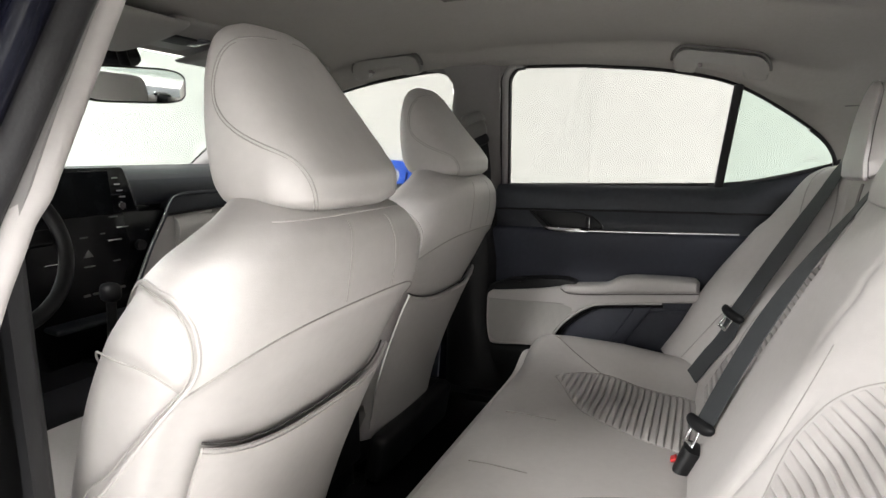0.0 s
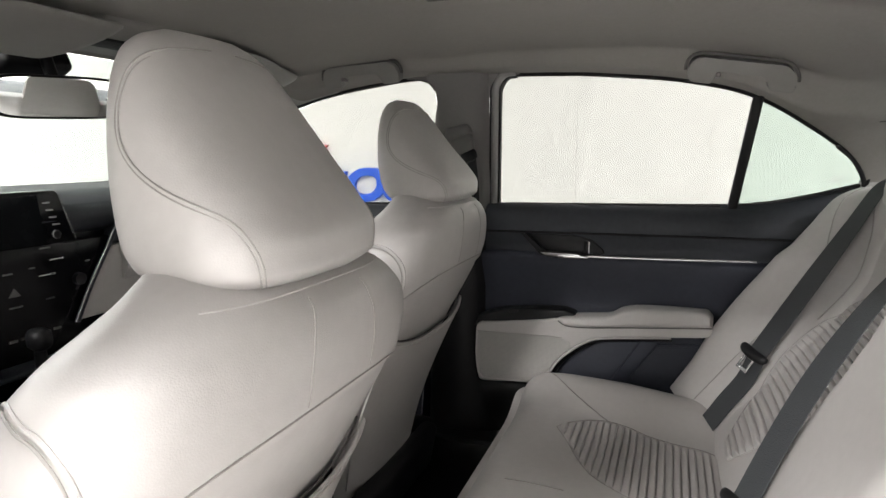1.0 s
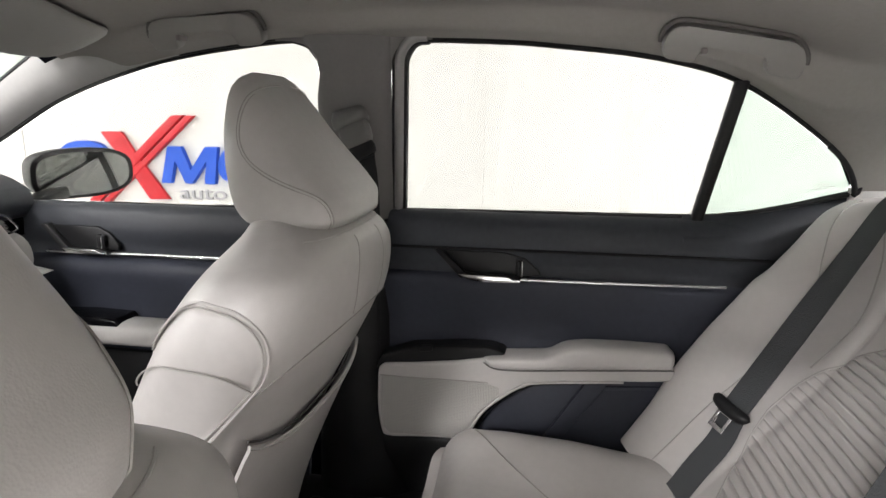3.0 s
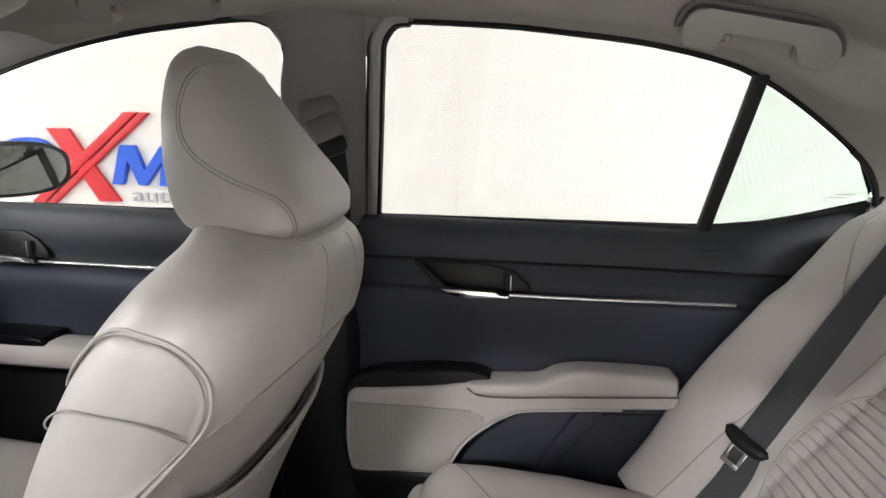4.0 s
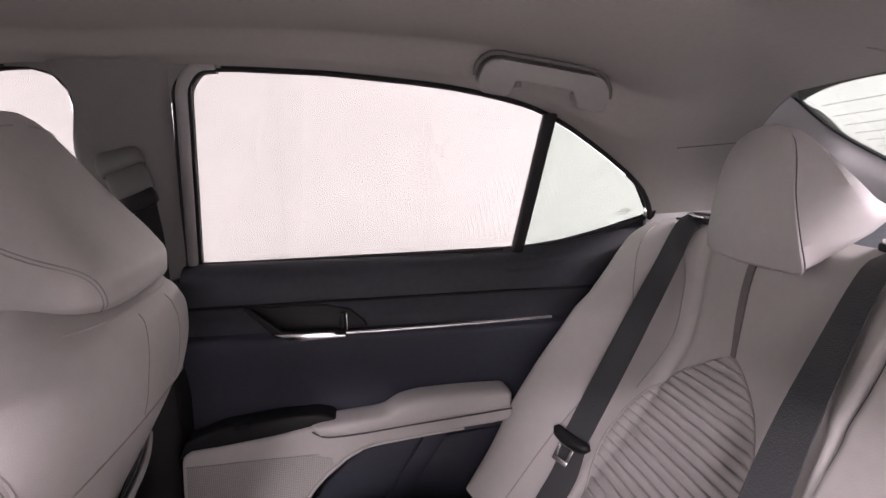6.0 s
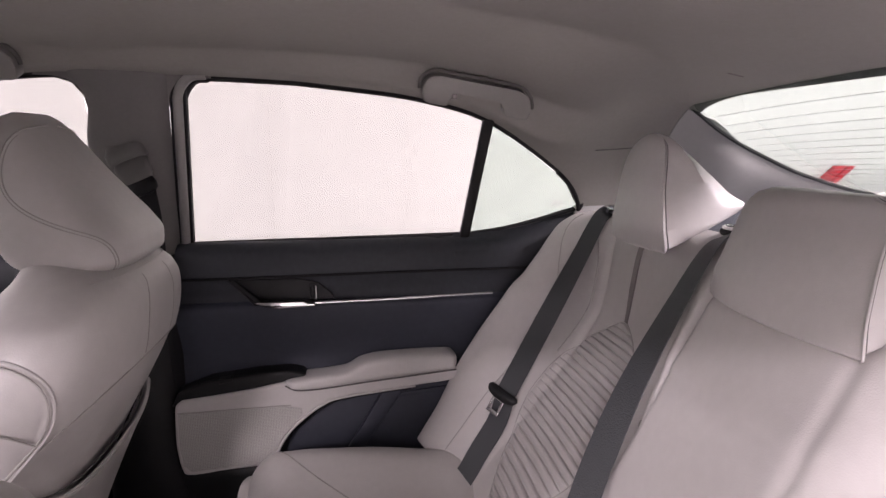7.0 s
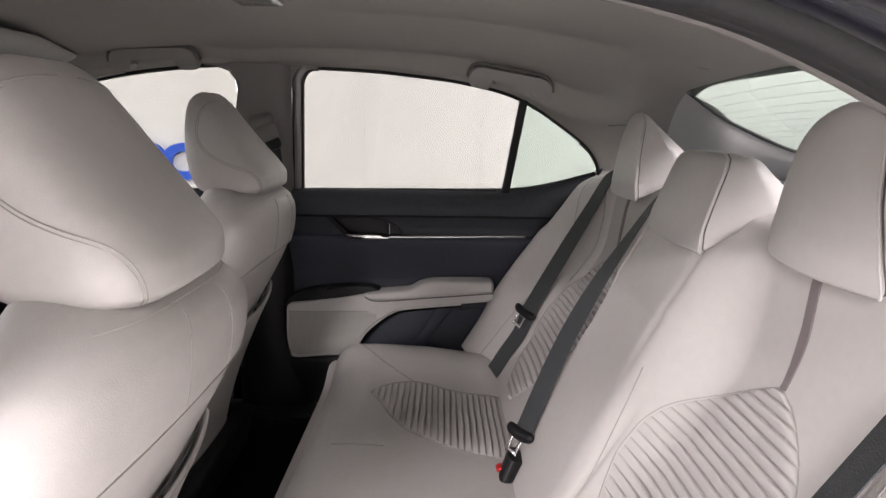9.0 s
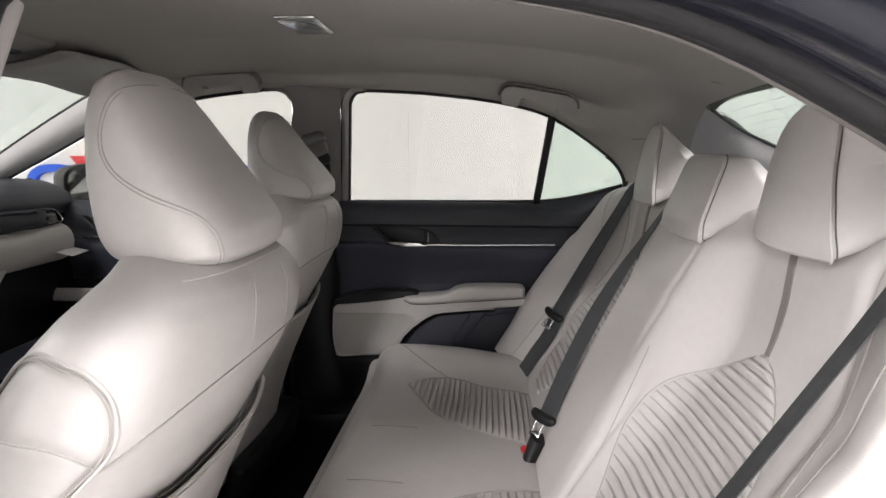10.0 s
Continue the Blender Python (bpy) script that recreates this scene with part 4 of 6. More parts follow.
def front_seat(x, y, label, lift, rise=0.0, back_by=0.0):
    back_rows, head_rows = raised(BACK, lift, 0.86, 1.05), raised(HEAD, lift, 1.26, 1.08)
    seat = thing("front_seat", label, "car seat", group="front seats", at=(0, 0, 0))
    back = padded("backrest", back_rows, 150, 144, LEATHER, seat, "smooth grey leatherette backrest", lambda z, a: tailored(z, a, rise, back_by))
    head = padded("head_restraint", head_rows, 60, 64, LEATHER, seat, "tall wedge-shaped grey head restraint")
    for sgn in (1, -1):
        twin_seam(head_rows, [(1.298, 8 * sgn), (1.294, 45 * sgn), (1.278, 78 * sgn), (1.240, 96 * sgn), (1.200, 97 * sgn), (1.170, 84 * sgn), (1.156, 64 * sgn), (1.146, 50 * sgn), (1.120, 41 * sgn), (1.09, 38 * sgn), (1.07, 37 * sgn)], head)
        # arch piping on the side bolster and the lower cross seam
        seam_on(back_rows, [(0.93 + rise, (150 - back_by) * sgn), (0.998 + rise, (132 - back_by) * sgn), (1.020 + rise, (114 - back_by) * sgn), (1.020 + rise, (99 - back_by) * sgn), (1.008 + rise, (84 - back_by) * sgn), (0.985 + rise, (71 - back_by) * sgn), (0.955 + rise, (63 - back_by) * sgn), (0.928 + rise, (61 - back_by) * sgn), (0.905 + rise, (63 - back_by) * sgn)], back, 0.0022, LEATHER, "arch_piping")
        seam_on(back_rows, [(0.926 + rise, (150 - back_by) * sgn), (0.994 + rise, (131 - back_by) * sgn), (1.015 + rise, (114 - back_by) * sgn), (1.015 + rise, (99 - back_by) * sgn), (1.003 + rise, (85 - back_by) * sgn), (0.981 + rise, (73 - back_by) * sgn), (0.953 + rise, (65.5 - back_by) * sgn), (0.927 + rise, (63.5 - back_by) * sgn), (0.905 + rise, (65.5 - back_by) * sgn)], back, 0.0013, STITCH, "arch_seam")
        seam_on(back_rows, [(0.87 + rise, (150 - back_by) * sgn), (0.930 + rise, (122 - back_by) * sgn), (0.942 + rise, (104 - back_by) * sgn), (0.934 + rise, (84 - back_by) * sgn), (0.915 + rise, (70 - back_by) * sgn), (0.905 + rise, (64 - back_by) * sgn)], back, 0.0013)
        seam_on(back_rows, [(0.915 + rise, (62 - back_by) * sgn), (0.84 + rise, (76 - back_by) * sgn), (0.74 + rise, (92 - back_by) * sgn), (0.60 + rise, (98 - back_by) * sgn), (0.45 + rise, (98 - back_by) * sgn)], back, 0.0026, LEATHER, "side_piping")
        seam_on(back_rows, [(0.910 + rise, (65 - back_by) * sgn), (0.84 + rise, (80 - back_by) * sgn), (0.74 + rise, (95 - back_by) * sgn), (0.60 + rise, (101 - back_by) * sgn), (0.45 + rise, (101 - back_by) * sgn)], back, 0.0015, STITCH, "side_seam")
        seam_on(back_rows, [(1.066 + lift, 11 * sgn), (1.02, 9 * sgn), (0.972, 8 * sgn)], back, 0.0008)
    # cross seam over the back and the saddle seam under the head restraint
    seam_on(back_rows, [(0.896, 66), (0.918, 55), (0.944, 40), (0.962, 22), (0.968, 0), (0.962, -22), (0.944, -40), (0.918, -55), (0.896, -66)], back, 0.0013)
    # dark tube stands in for the shade between head restraint and collar
    tube("restraint_gap_shade", [shaped(head_rows, 1.0765 + lift, 2 * math.pi * i / 60, -0.006) for i in range(60)], 0.0074, SEAM, seat, "dark tube as the shade in the gap under the head restraint", n=6, closed=True)
    seam_on(back_rows, [(1.073 + lift, 58), (1.073 + lift, 30), (1.074 + lift, 0), (1.073 + lift, -30), (1.073 + lift, -58)], back, 0.0013, LEATHER, "collar_piping", n=80)
    # map pocket on the lower back
    def pocket(u, v):
        a = radians(48 - 96 * u)
        top = 0.800 + 0.03 * (2 * u - 1) ** 2
        z = top - (top - 0.46) * v
        return shaped(back_rows, z, a, 0.010 - 0.005 * v)

    sheet("map_pocket", pocket, 36, 24, LEATHER, back, "grey leatherette map pocket", thick=0.006)
    tube("pocket_edge", [tuple(np.array(pocket(i / 40, 0)) + (0.001, 0, 0)) for i in range(41)], 0.0030, LEATHER, back, n=6)
    tube("pocket_gap", [shaped(back_rows, pocket(i / 40, 0)[2] + 0.004, radians(48 - 96 * i / 40), 0.001) for i in range(41)], 0.0018, SEAM, back, n=6)
    for sy in (0.055, -0.055):
        tube("restraint_post", [(-0.085, sy, 1.03), (-0.082, sy, 1.08)], 0.006, STEEL, seat, "steel head restraint post", n=8)
    # seat cushion and its base
    rings = []
    for f in np.linspace(0, 1, 30):
        xx = -0.85 + 0.62 * f
        e = min(1, (f / 0.12) ** 0.5 + 0.1, ((1 - f) / 0.08) ** 0.5 + 0.1)
        zc, h, w = 0.50 + 0.02 * (1 - f), 0.085 * e, 0.265 * (0.9 + 0.1 * e)
        rings.append([(xx, w * math.copysign(abs(math.cos(a)) ** 0.55, math.cos(a)), zc + h * math.copysign(abs(math.sin(a)) ** 0.6, math.sin(a)) + 0.03 * abs(math.cos(a)) ** 4) for a in np.linspace(0, 2 * math.pi, 41)[:-1]])
    loft("cushion", rings, LEATHER, seat, "grey leatherette seat cushion")
    rbox("seat_base", (0.50, 0.46, 0.12), 0.02, BLACK, seat, "black plastic seat base", m=pose(-0.52, 0, 0.385))
    rbox("lower_shield", (0.05, 0.44, 0.13), 0.02, BLACK, seat, "black plastic lower back shield", m=pose(-0.185, 0, 0.40, 0, 12, 0))
    for sy in (0.21, -0.21):
        rbox("seat_rail", (0.56, 0.04, 0.03), 0.006, BLACK, seat, m=pose(-0.50, sy, 0.33))
    seat.location = (x, y, 0)
    return seat


front_seat(0.016, -0.397, "grey leatherette driver's seat with tall head restraint", 0.006)
front_seat(-0.102, 0.352, "grey leatherette front passenger seat beside the closed door", 0.022, 0.012, 5.0)


# ---- rear bench ----
PROFILE = [(0.0, 0.432, 0.555), (0.12, 0.480, 0.63), (0.25, 0.545, 0.715), (0.4, 0.612, 0.80), (0.55, 0.668, 0.885), (0.668, 0.703, 0.950), (0.78, 0.716, 1.015), (0.90, 0.726, 1.085), (0.96, 0.742, 1.120), (1.0, 0.772, 1.138)]


# how far the outer bolsters stand forward, from the cushion up to the shelf
BOLSTER = [(0.0, 0.110), (0.1, 0.112), (0.25, 0.136), (0.4, 0.146), (0.55, 0.142), (0.7, 0.124), (0.85, 0.092), (0.95, 0.055), (1.0, 0.028)]


# how far the centre pad, which folds down as an armrest, stands proud
CENTRE = [(0.0, 0.012), (0.12, 0.023), (0.25, 0.044), (0.40, 0.066), (0.55, 0.080), (0.668, 0.083), (0.78, 0.066), (0.86, 0.048), (0.90, 0.034), (0.95, 0.008), (1.0, 0.0)]


def rear_back(y, s, off=0.0):
    x, z = along(PROFILE, s)
    x2, z2 = along(PROFILE, min(1, s + 0.09))
    x1, z1 = along(PROFILE, max(0, s - 0.09))
    tx, tz = x2 - x1, z2 - z1
    k = math.hypot(tx, tz)
    nx, nz = -tz / k, tx / k
    b = 0.0
    a = abs(y)
    c = abs(y + 0.016)
    # centre pad: flat front, its flanks running out into the outer places
    wide = 0.045 + 0.085 * smooth(0.45, 0.75, s) if y > -0.016 else 0.13
    b += along(CENTRE, s) * (1 - smooth(0.118, 0.118 + wide, c))
    b -= (0.011 if y > -0.016 else 0.004) * math.exp(-((c - 0.121) / (0.0055 if y > -0.016 else 0.009)) ** 2) * smooth(0.40, 0.55, s) * (1 - smooth(0.88, 0.95, s))
    b -= 0.020 * math.exp(-((s - 0.915) / 0.030) ** 2) * (1 - smooth(0.110, 0.150, c))
    b -= 0.006 * math.exp(-((c - 0.165) / 0.006) ** 2) * (1 - smooth(0.36, 0.5, s))
    b -= 0.010 * math.exp(-((a - 0.37) / 0.12) ** 2) * math.exp(-((s - 0.30) / 0.25) ** 2)
    b += along(BOLSTER, s) * (1.0 if y > 0 else 0.55) * (1 / (1 + math.exp(-(a - 0.598) / 0.025)))
    b -= 0.008 * math.exp(-((a - 0.505) / 0.010) ** 2) * min(1, 2 * s)
    b -= 0.10 * max(0.0, (a - 0.66) / 0.05) ** 2
    b += off
    return (x + nx * b, y, z + nz * b - 0.030 * smooth(0.53, 0.66, a) * smooth(0.70, 1.0, s))


def cushion(x, y, off=0.0):
    a = abs(y)
    z = 0.598 + 0.006 * math.sin((x - 0.05) * 6)
    f = min(max((x + 0.012) / 0.055, 0.0), 1.0)
    z -= 0.055 * (1 - math.sqrt(max(0.0, 1 - (1 - f) ** 2)))
    z -= 0.016 * math.exp(-((a - 0.36) / 0.14) ** 2) * min(1, max(0, (x - 0.1) / 0.1))
    z -= 0.022 * max(0.0, x - 0.10) / 0.35
    z += 0.038 * math.exp(-((a - 0.585) / 0.075) ** 2) * min(1.0, max(0.0, 1.25 - 1.8 * max(0, x - 0.1)))
    e = max(0.0, (a - 0.60) / 0.06)
    z -= 0.06 * e * e
    z -= 0.05 * max(0, (x - 0.40) / 0.08) ** 2 * 0.5
    return (x, y, z + off)


bench = thing("rear_bench_seat", "grey leatherette rear bench with ribbed inserts and three head restraints", "car seat")


def bench_back(u, v):
    q = 2 * v - 1
    return rear_back(0.70 * q, u)


back = sheet("backrest", bench_back, 80, 280, LEATHER, bench, "grey leatherette bench backrest", thick=0.05, angle=70)


def bench_cushion(u, v):
    q = (2 * v - 1) * 0.675
    a = abs(q)
    x0 = -0.012 + 0.075 * max(0, (a - 0.56) / 0.115) ** 2
    x = x0 + (0.485 - x0) * u ** 1.25
    p = cushion(x - (x0 + 0.012) * (1 - u) ** 3, q)
    return (x, q, p[2])


seat_top = sheet("cushion", bench_cushion, 60, 170, LEATHER, bench, "grey leatherette bench cushion", thick=0.03, angle=70)


def cushion_front(u, v):
    q = (2 * v - 1) * 0.675
    x0 = -0.012 + 0.075 * max(0, (abs(q) - 0.56) / 0.115) ** 2
    zt_ = bench_cushion(0, v)[2] + 0.002
    return (x0 - 0.004 * math.sin(math.pi * u) + 0.06 * u ** 2, q, zt_ - (zt_ - 0.36) * u)


sheet("cushion_front", cushion_front, 14, 90, LEATHER, bench, "grey leatherette cushion front", thick=0.02, angle=70)


# ribbed inserts: pointed arches, each rib a padded roll of its own
# section of one rib: a pleat that swells slowly and drops steeply at its upper edge
RIB = [(-1.0, -0.0010), (-0.88, 0.0016), (-0.50, 0.0034), (-0.05, 0.0050), (0.30, 0.0064), (0.55, 0.0070), (0.76, 0.0062), (0.90, 0.0036), (1.0, -0.0010)]


def rib(f, parent, half, n=24):
    """A padded pleat along f(t), t from 0 to 1, lying on the surface: f gives place(t, across, lift)."""
    rings = []
    for i in range(n + 1):
        t = 0.5 - 0.5 * math.cos(math.pi * i / n)
        e = min(1, 9 * t, 9 * (1 - t)) ** 0.6
        rings.append([f(t, half * a, h * e if h > 0 else h) for a, h in RIB])
    verts = [p for r in rings for p in r]
    faces = [(i * 9 + j, i * 9 + j + 1, (i + 1) * 9 + j + 1, (i + 1) * 9 + j) for i in range(n) for j in range(8)]
    faces += [tuple(range(9)), tuple(range(n * 9, n * 9 + 9))]
    return mesh_of("rib", verts, faces, RIBBED, parent, angle=80)


# half widths of the pointed inserts: distance behind the tip, towards the car's middle, towards its side
PAD_ARCH = [(0.0, 0.004, 0.004), (0.03, 0.052, 0.040), (0.06, 0.115, 0.066), (0.10, 0.180, 0.080), (0.14, 0.212, 0.074), (0.20, 0.245, 0.050), (0.26, 0.268, 0.042), (0.34, 0.282, 0.044)]
# half width of the egg-shaped inserts of the backrest by height along it
BACK_ARCH = [(0.05, 0.030), (0.12, 0.072), (0.20, 0.112), (0.27, 0.137), (0.34, 0.148), (0.40, 0.147), (0.46, 0.138), (0.50, 0.126), (0.54, 0.108), (0.575, 0.088), (0.61, 0.061), (0.645, 0.030), (0.668, 0.004)]

for sgn in (1, -1):
    # on the cushion, the tip pointing forward
    for k in range(24):
        x0 = 0.126 + 0.0148 * k
        if x0 > 0.445:
            break

        def place(t, across, lift, x0=x0, sgn=sgn):
            wi, wo = along(PAD_ARCH, max(0.0, x0 + across - 0.114))
            y = 0.372 - wi + 0.001 + (wi + wo - 0.002) * t
            return cushion(x0 + across, sgn * y, lift + 0.0005)

        rib(place, seat_top, 0.0074)
    outline = [cushion(0.112 + d, sgn * (0.372 - along(PAD_ARCH, d)[0] - 0.002), 0.001) for d in np.linspace(0.33, 0, 26)]
    outline += [cushion(0.112 + d, sgn * (0.372 + along(PAD_ARCH, d)[1] + 0.002), 0.001) for d in np.linspace(0, 0.33, 26)[1:]]
    tube("insert_seam", outline, 0.0009, STITCH, seat_top, n=6)
    # on the backrest, the tip pointing up
    yc = 0.388 if sgn > 0 else 0.345
    for k in range(30):
        s0 = 0.654 - 0.0226 * k
        if s0 < 0.06:
            break

        def place(t, across, lift, s0=s0, yc=yc, sgn=sgn):
            s = min(0.667, s0 + across / 0.66)
            w = max(0.002, along(BACK_ARCH, s) - 0.001)
            return rear_back(sgn * (yc + w * (2 * t - 1)), s, lift + 0.0005)

        rib(place, back, 0.0075)
    outline = [rear_back(sgn * (yc - along(BACK_ARCH, q) - 0.002), q, 0.001) for q in np.linspace(0.06, 0.668, 36)]
    outline += [rear_back(sgn * (yc + along(BACK_ARCH, q) + 0.002), q, 0.001) for q in np.linspace(0.668, 0.06, 36)[1:]]
    tube("insert_seam", outline, 0.0009, STITCH, back, n=6)
    # taupe strip from the insert's tip to the head restraint, seams of the bolsters
    def strip(u, v, sgn=sgn, yc=yc):
        s = 0.668 + 0.239 * u
        return rear_back(sgn * (yc + 0.006 * math.sin(math.pi * u) + (v - 0.5) * (0.010 + 0.006 * smooth(0.0, 0.5, u))), s, 0.0022)

    sheet("insert_strip", strip, 16, 3, STRIP, back, "taupe strip above the ribbed insert", thick=0.003 * sgn)
    tube("bolster_seam", [rear_back(sgn * along([(0.46, 0.540), (0.6, 0.532), (0.8, 0.537), (0.95, 0.57), (1.0, 0.60)], s), s, 0.0012) for s in np.linspace(0.47, 0.99, 40)], 0.0013, STITCH, back, n=6)
    tube("bolster_seam", [rear_back(sgn * along([(0.0, 0.60), (0.5, 0.585), (0.8, 0.61), (1.0, 0.65)], s), s, 0.0012) for s in np.linspace(0.03, 0.97, 40)], 0.0011, STITCH, back, n=6)
    if sgn > 0:
        tube("split_gap", [rear_back(0.105, s, 0.0) for s in np.linspace(0.58, 0.90, 40)], 0.0012, SEAM, back, n=6)
    hem = [(0.20, 0.172), (0.36, 0.165), (0.46, 0.140), (0.52, 0.124)] if sgn > 0 else [(0.20, 0.168), (0.52, 0.146)]
    for k in (0.0, 0.005) if sgn > 0 else (0.0,):
        tube("centre_seam", [rear_back(-0.016 + sgn * (along(hem, q) + k), q, 0.0008) for q in np.linspace(0.22, 0.51, 30)], 0.0009, STITCH, back, n=6)
    tube("cushion_seam", [cushion(x, sgn * y, 0.001) for x, y in spline([(0.05, 0.60), (0.10, 0.545), (0.17, 0.49), (0.215, 0.455)], 24)], 0.0013, STITCH, seat_top, n=6)
    tube("cushion_seam", [cushion(x, sgn * 0.115, 0.001) for x in np.linspace(0.06, 0.17, 12)], 0.0013, STITCH, seat_top, n=6)


# height, front, back, half widths at the piped front edges, the flanks and the back
REST_TALL = [(1.100, 0.705, 0.735, 0.104, 0.084, 0.060), (1.106, 0.697, 0.780, 0.122, 0.106, 0.085), (1.128, 0.697, 0.852, 0.116, 0.116, 0.098), (1.160, 0.702, 0.862, 0.100, 0.117, 0.100), (1.200, 0.708, 0.824, 0.083, 0.110, 0.094),
             (1.240, 0.716, 0.778, 0.070, 0.097, 0.082), (1.265, 0.722, 0.754, 0.058, 0.078, 0.062), (1.281, 0.727, 0.742, 0.040, 0.050, 0.040), (1.289, 0.731, 0.735, 0.014, 0.018, 0.012)]
REST_LOW = [(1.072, 0.678, 0.700, 0.126, 0.110, 0.090), (1.079, 0.668, 0.760, 0.138, 0.128, 0.110), (1.100, 0.669, 0.832, 0.136, 0.134, 0.120), (1.130, 0.679, 0.846, 0.128, 0.133, 0.120), (1.166, 0.693, 0.820, 0.119, 0.128, 0.115),
            (1.195, 0.704, 0.790, 0.114, 0.119, 0.105), (1.212, 0.711, 0.772, 0.104, 0.104, 0.095), (1.220, 0.717, 0.748, 0.080, 0.078, 0.060)]


def rest_ring(rows, z):
    """One level of a head restraint: a bowed front, a sharp piped edge with a hollow behind it, rounded elsewhere."""
    xf, xb, wf, ws, wb = along(rows, z)
    depth = xb - xf
    edge = [(xf - 0.007 * (1 - t * t), -wf * t) for t in np.linspace(0, 1, 9)]
    edge += [(xf + min(0.008, 0.3 * depth), -(wf - 0.0075)), (xf + min(0.026, 0.42 * depth), -(wf + (ws - wf) * 0.35 - 0.004))]
    soft = [(xf - 0.007 + (0.016 + 0.12 * depth) * (1 - math.cos(c)), 0.97 * ws * math.sin(c)) for c in np.linspace(0, math.pi / 2, 12)[1:]]
    tail = [(xf + depth * f, w) for f, w in ((0.55, ws), (0.70, ws * 0.5 + wb * 0.5 + 0.003), (0.84, wb))]
    tail += [(xf + depth * (0.84 + 0.16 * math.sin(c)), wb * math.cos(c) ** 0.7) for c in np.linspace(0.35, math.pi / 2, 7)]
    rise = 0.30 * (1 - smooth(rows[0][0], rows[0][0] + 0.10, z))
    ring = edge + [(x, -w) for x, w in tail] + [(x, w) for x, w in tail[-2::-1]] + soft[::-1]
    return [(x, w, z + rise * (x - xf)) for x, w in ring]


def rear_restraint(y, rows, label):
    """A wedge-shaped head restraint with piped front edges."""
    z0, z1 = rows[0][0], rows[-1][0]
    levels = [z0 + (z1 - z0) * (0.5 - 0.5 * math.cos(math.pi * k / 60)) for k in range(61)]
    at = lambda p: (p[0], p[1] + y, p[2])  # noqa: E731
    h = loft("head_restraint", [[at(p) for p in rest_ring(rows, z)] for z in levels], LEATHER, bench, label, angle=55)
    tube("edge_piping", [(lambda q: at((q[0] - 0.0003, q[1], q[2])))(rest_ring(rows, z)[8]) for z in levels[2:-1]], 0.0016, LEATHER, h, n=8)
    tube("edge_seam", [(lambda q: at((q[0] + 0.001, q[1] - 0.0004, q[2])))(rest_ring(rows, z)[9]) for z in levels[3:-3]], 0.0010, SEAM, h, n=6)
    return h


rear_restraint(0.378, REST_TALL, "grey wedge head restraint with piped edges")
rear_restraint(-0.012, REST_LOW, "low grey centre head restraint with piped edges")
rear_restraint(-0.362, REST_TALL, "grey wedge head restraint with piped edges")


# ---- belts ----
def ribbon(name, points, width, face, mat, parent, label="", thick=0.0016):
    """A flat band along points; face is the way its broad side looks."""
    p = np.array(points, float)
    t = np.gradient(p, axis=0)
    t /= np.linalg.norm(t, axis=1, keepdims=True)
    rings = []
    for i in range(len(p)):
        n = np.array(face[i] if isinstance(face, list) else face, float)
        n -= t[i] * (n @ t[i])
        n /= np.linalg.norm(n)
        w = np.cross(t[i], n)
        rings.append([p[i] + w * width / 2 * a + n * thick / 2 * b for a, b in ((-1, -0.4), (-0.96, 1), (0.96, 1), (1, -0.4), (0.96, -1), (-0.96, -1))])
    return loft(name, rings, mat, parent, label, angle=30)


def twist(a, b, n):
    """Facings that turn from a to b over the first two thirds of n points."""
    return [tuple(p + (q - p) * smooth(0.10, 0.70, i / n) for p, q in zip(a, b)) for i in range(n)]


def tongue_on(parent, at, up, face, k=1.0):
    """A belt tongue: black grip with rounded ends and a steel plate with a window."""
    up, n = Vector(up).normalized(), Vector(face)
    n = (n - up * n.dot(up)).normalized()
    w = up.cross(n)
    m = Matrix((w, n, up)).transposed().to_4x4()
    m.translation = Vector(at)
    rings = []
    for f in np.linspace(-1, 1, 15):
        e = math.sqrt(max(0, 1 - abs(f) ** 4)) * 0.9 + 0.1
        rings.append([m @ Vector((0.039 * f, 0.0105 * e * math.cos(a), 0.0125 * e * math.sin(a) - 0.005 * (1 - f * f) + 0.002)) for a in np.linspace(0, 2 * math.pi, 13)[:-1]])
    grip = loft("tongue_grip", rings, BLACK, parent, "black plastic tongue grip")
    for a, b, c, d in ((-0.0125, -0.040, 0.006, 0.032), (0.0125, -0.040, 0.006, 0.032)):
        rbox("tongue_plate", (c, 0.003, d), 0.001, STEEL, parent, "steel belt tongue", m=m @ pose(a, 0.003, -0.024))
    rbox("tongue_plate", (0.031, 0.003, 0.009), 0.001, STEEL, parent, m=m @ pose(0, 0.003, -0.0415))
    rbox("tongue_plate", (0.031, 0.003, 0.008), 0.001, STEEL, parent, m=m @ pose(0, 0.003, -0.0115))
    return grip


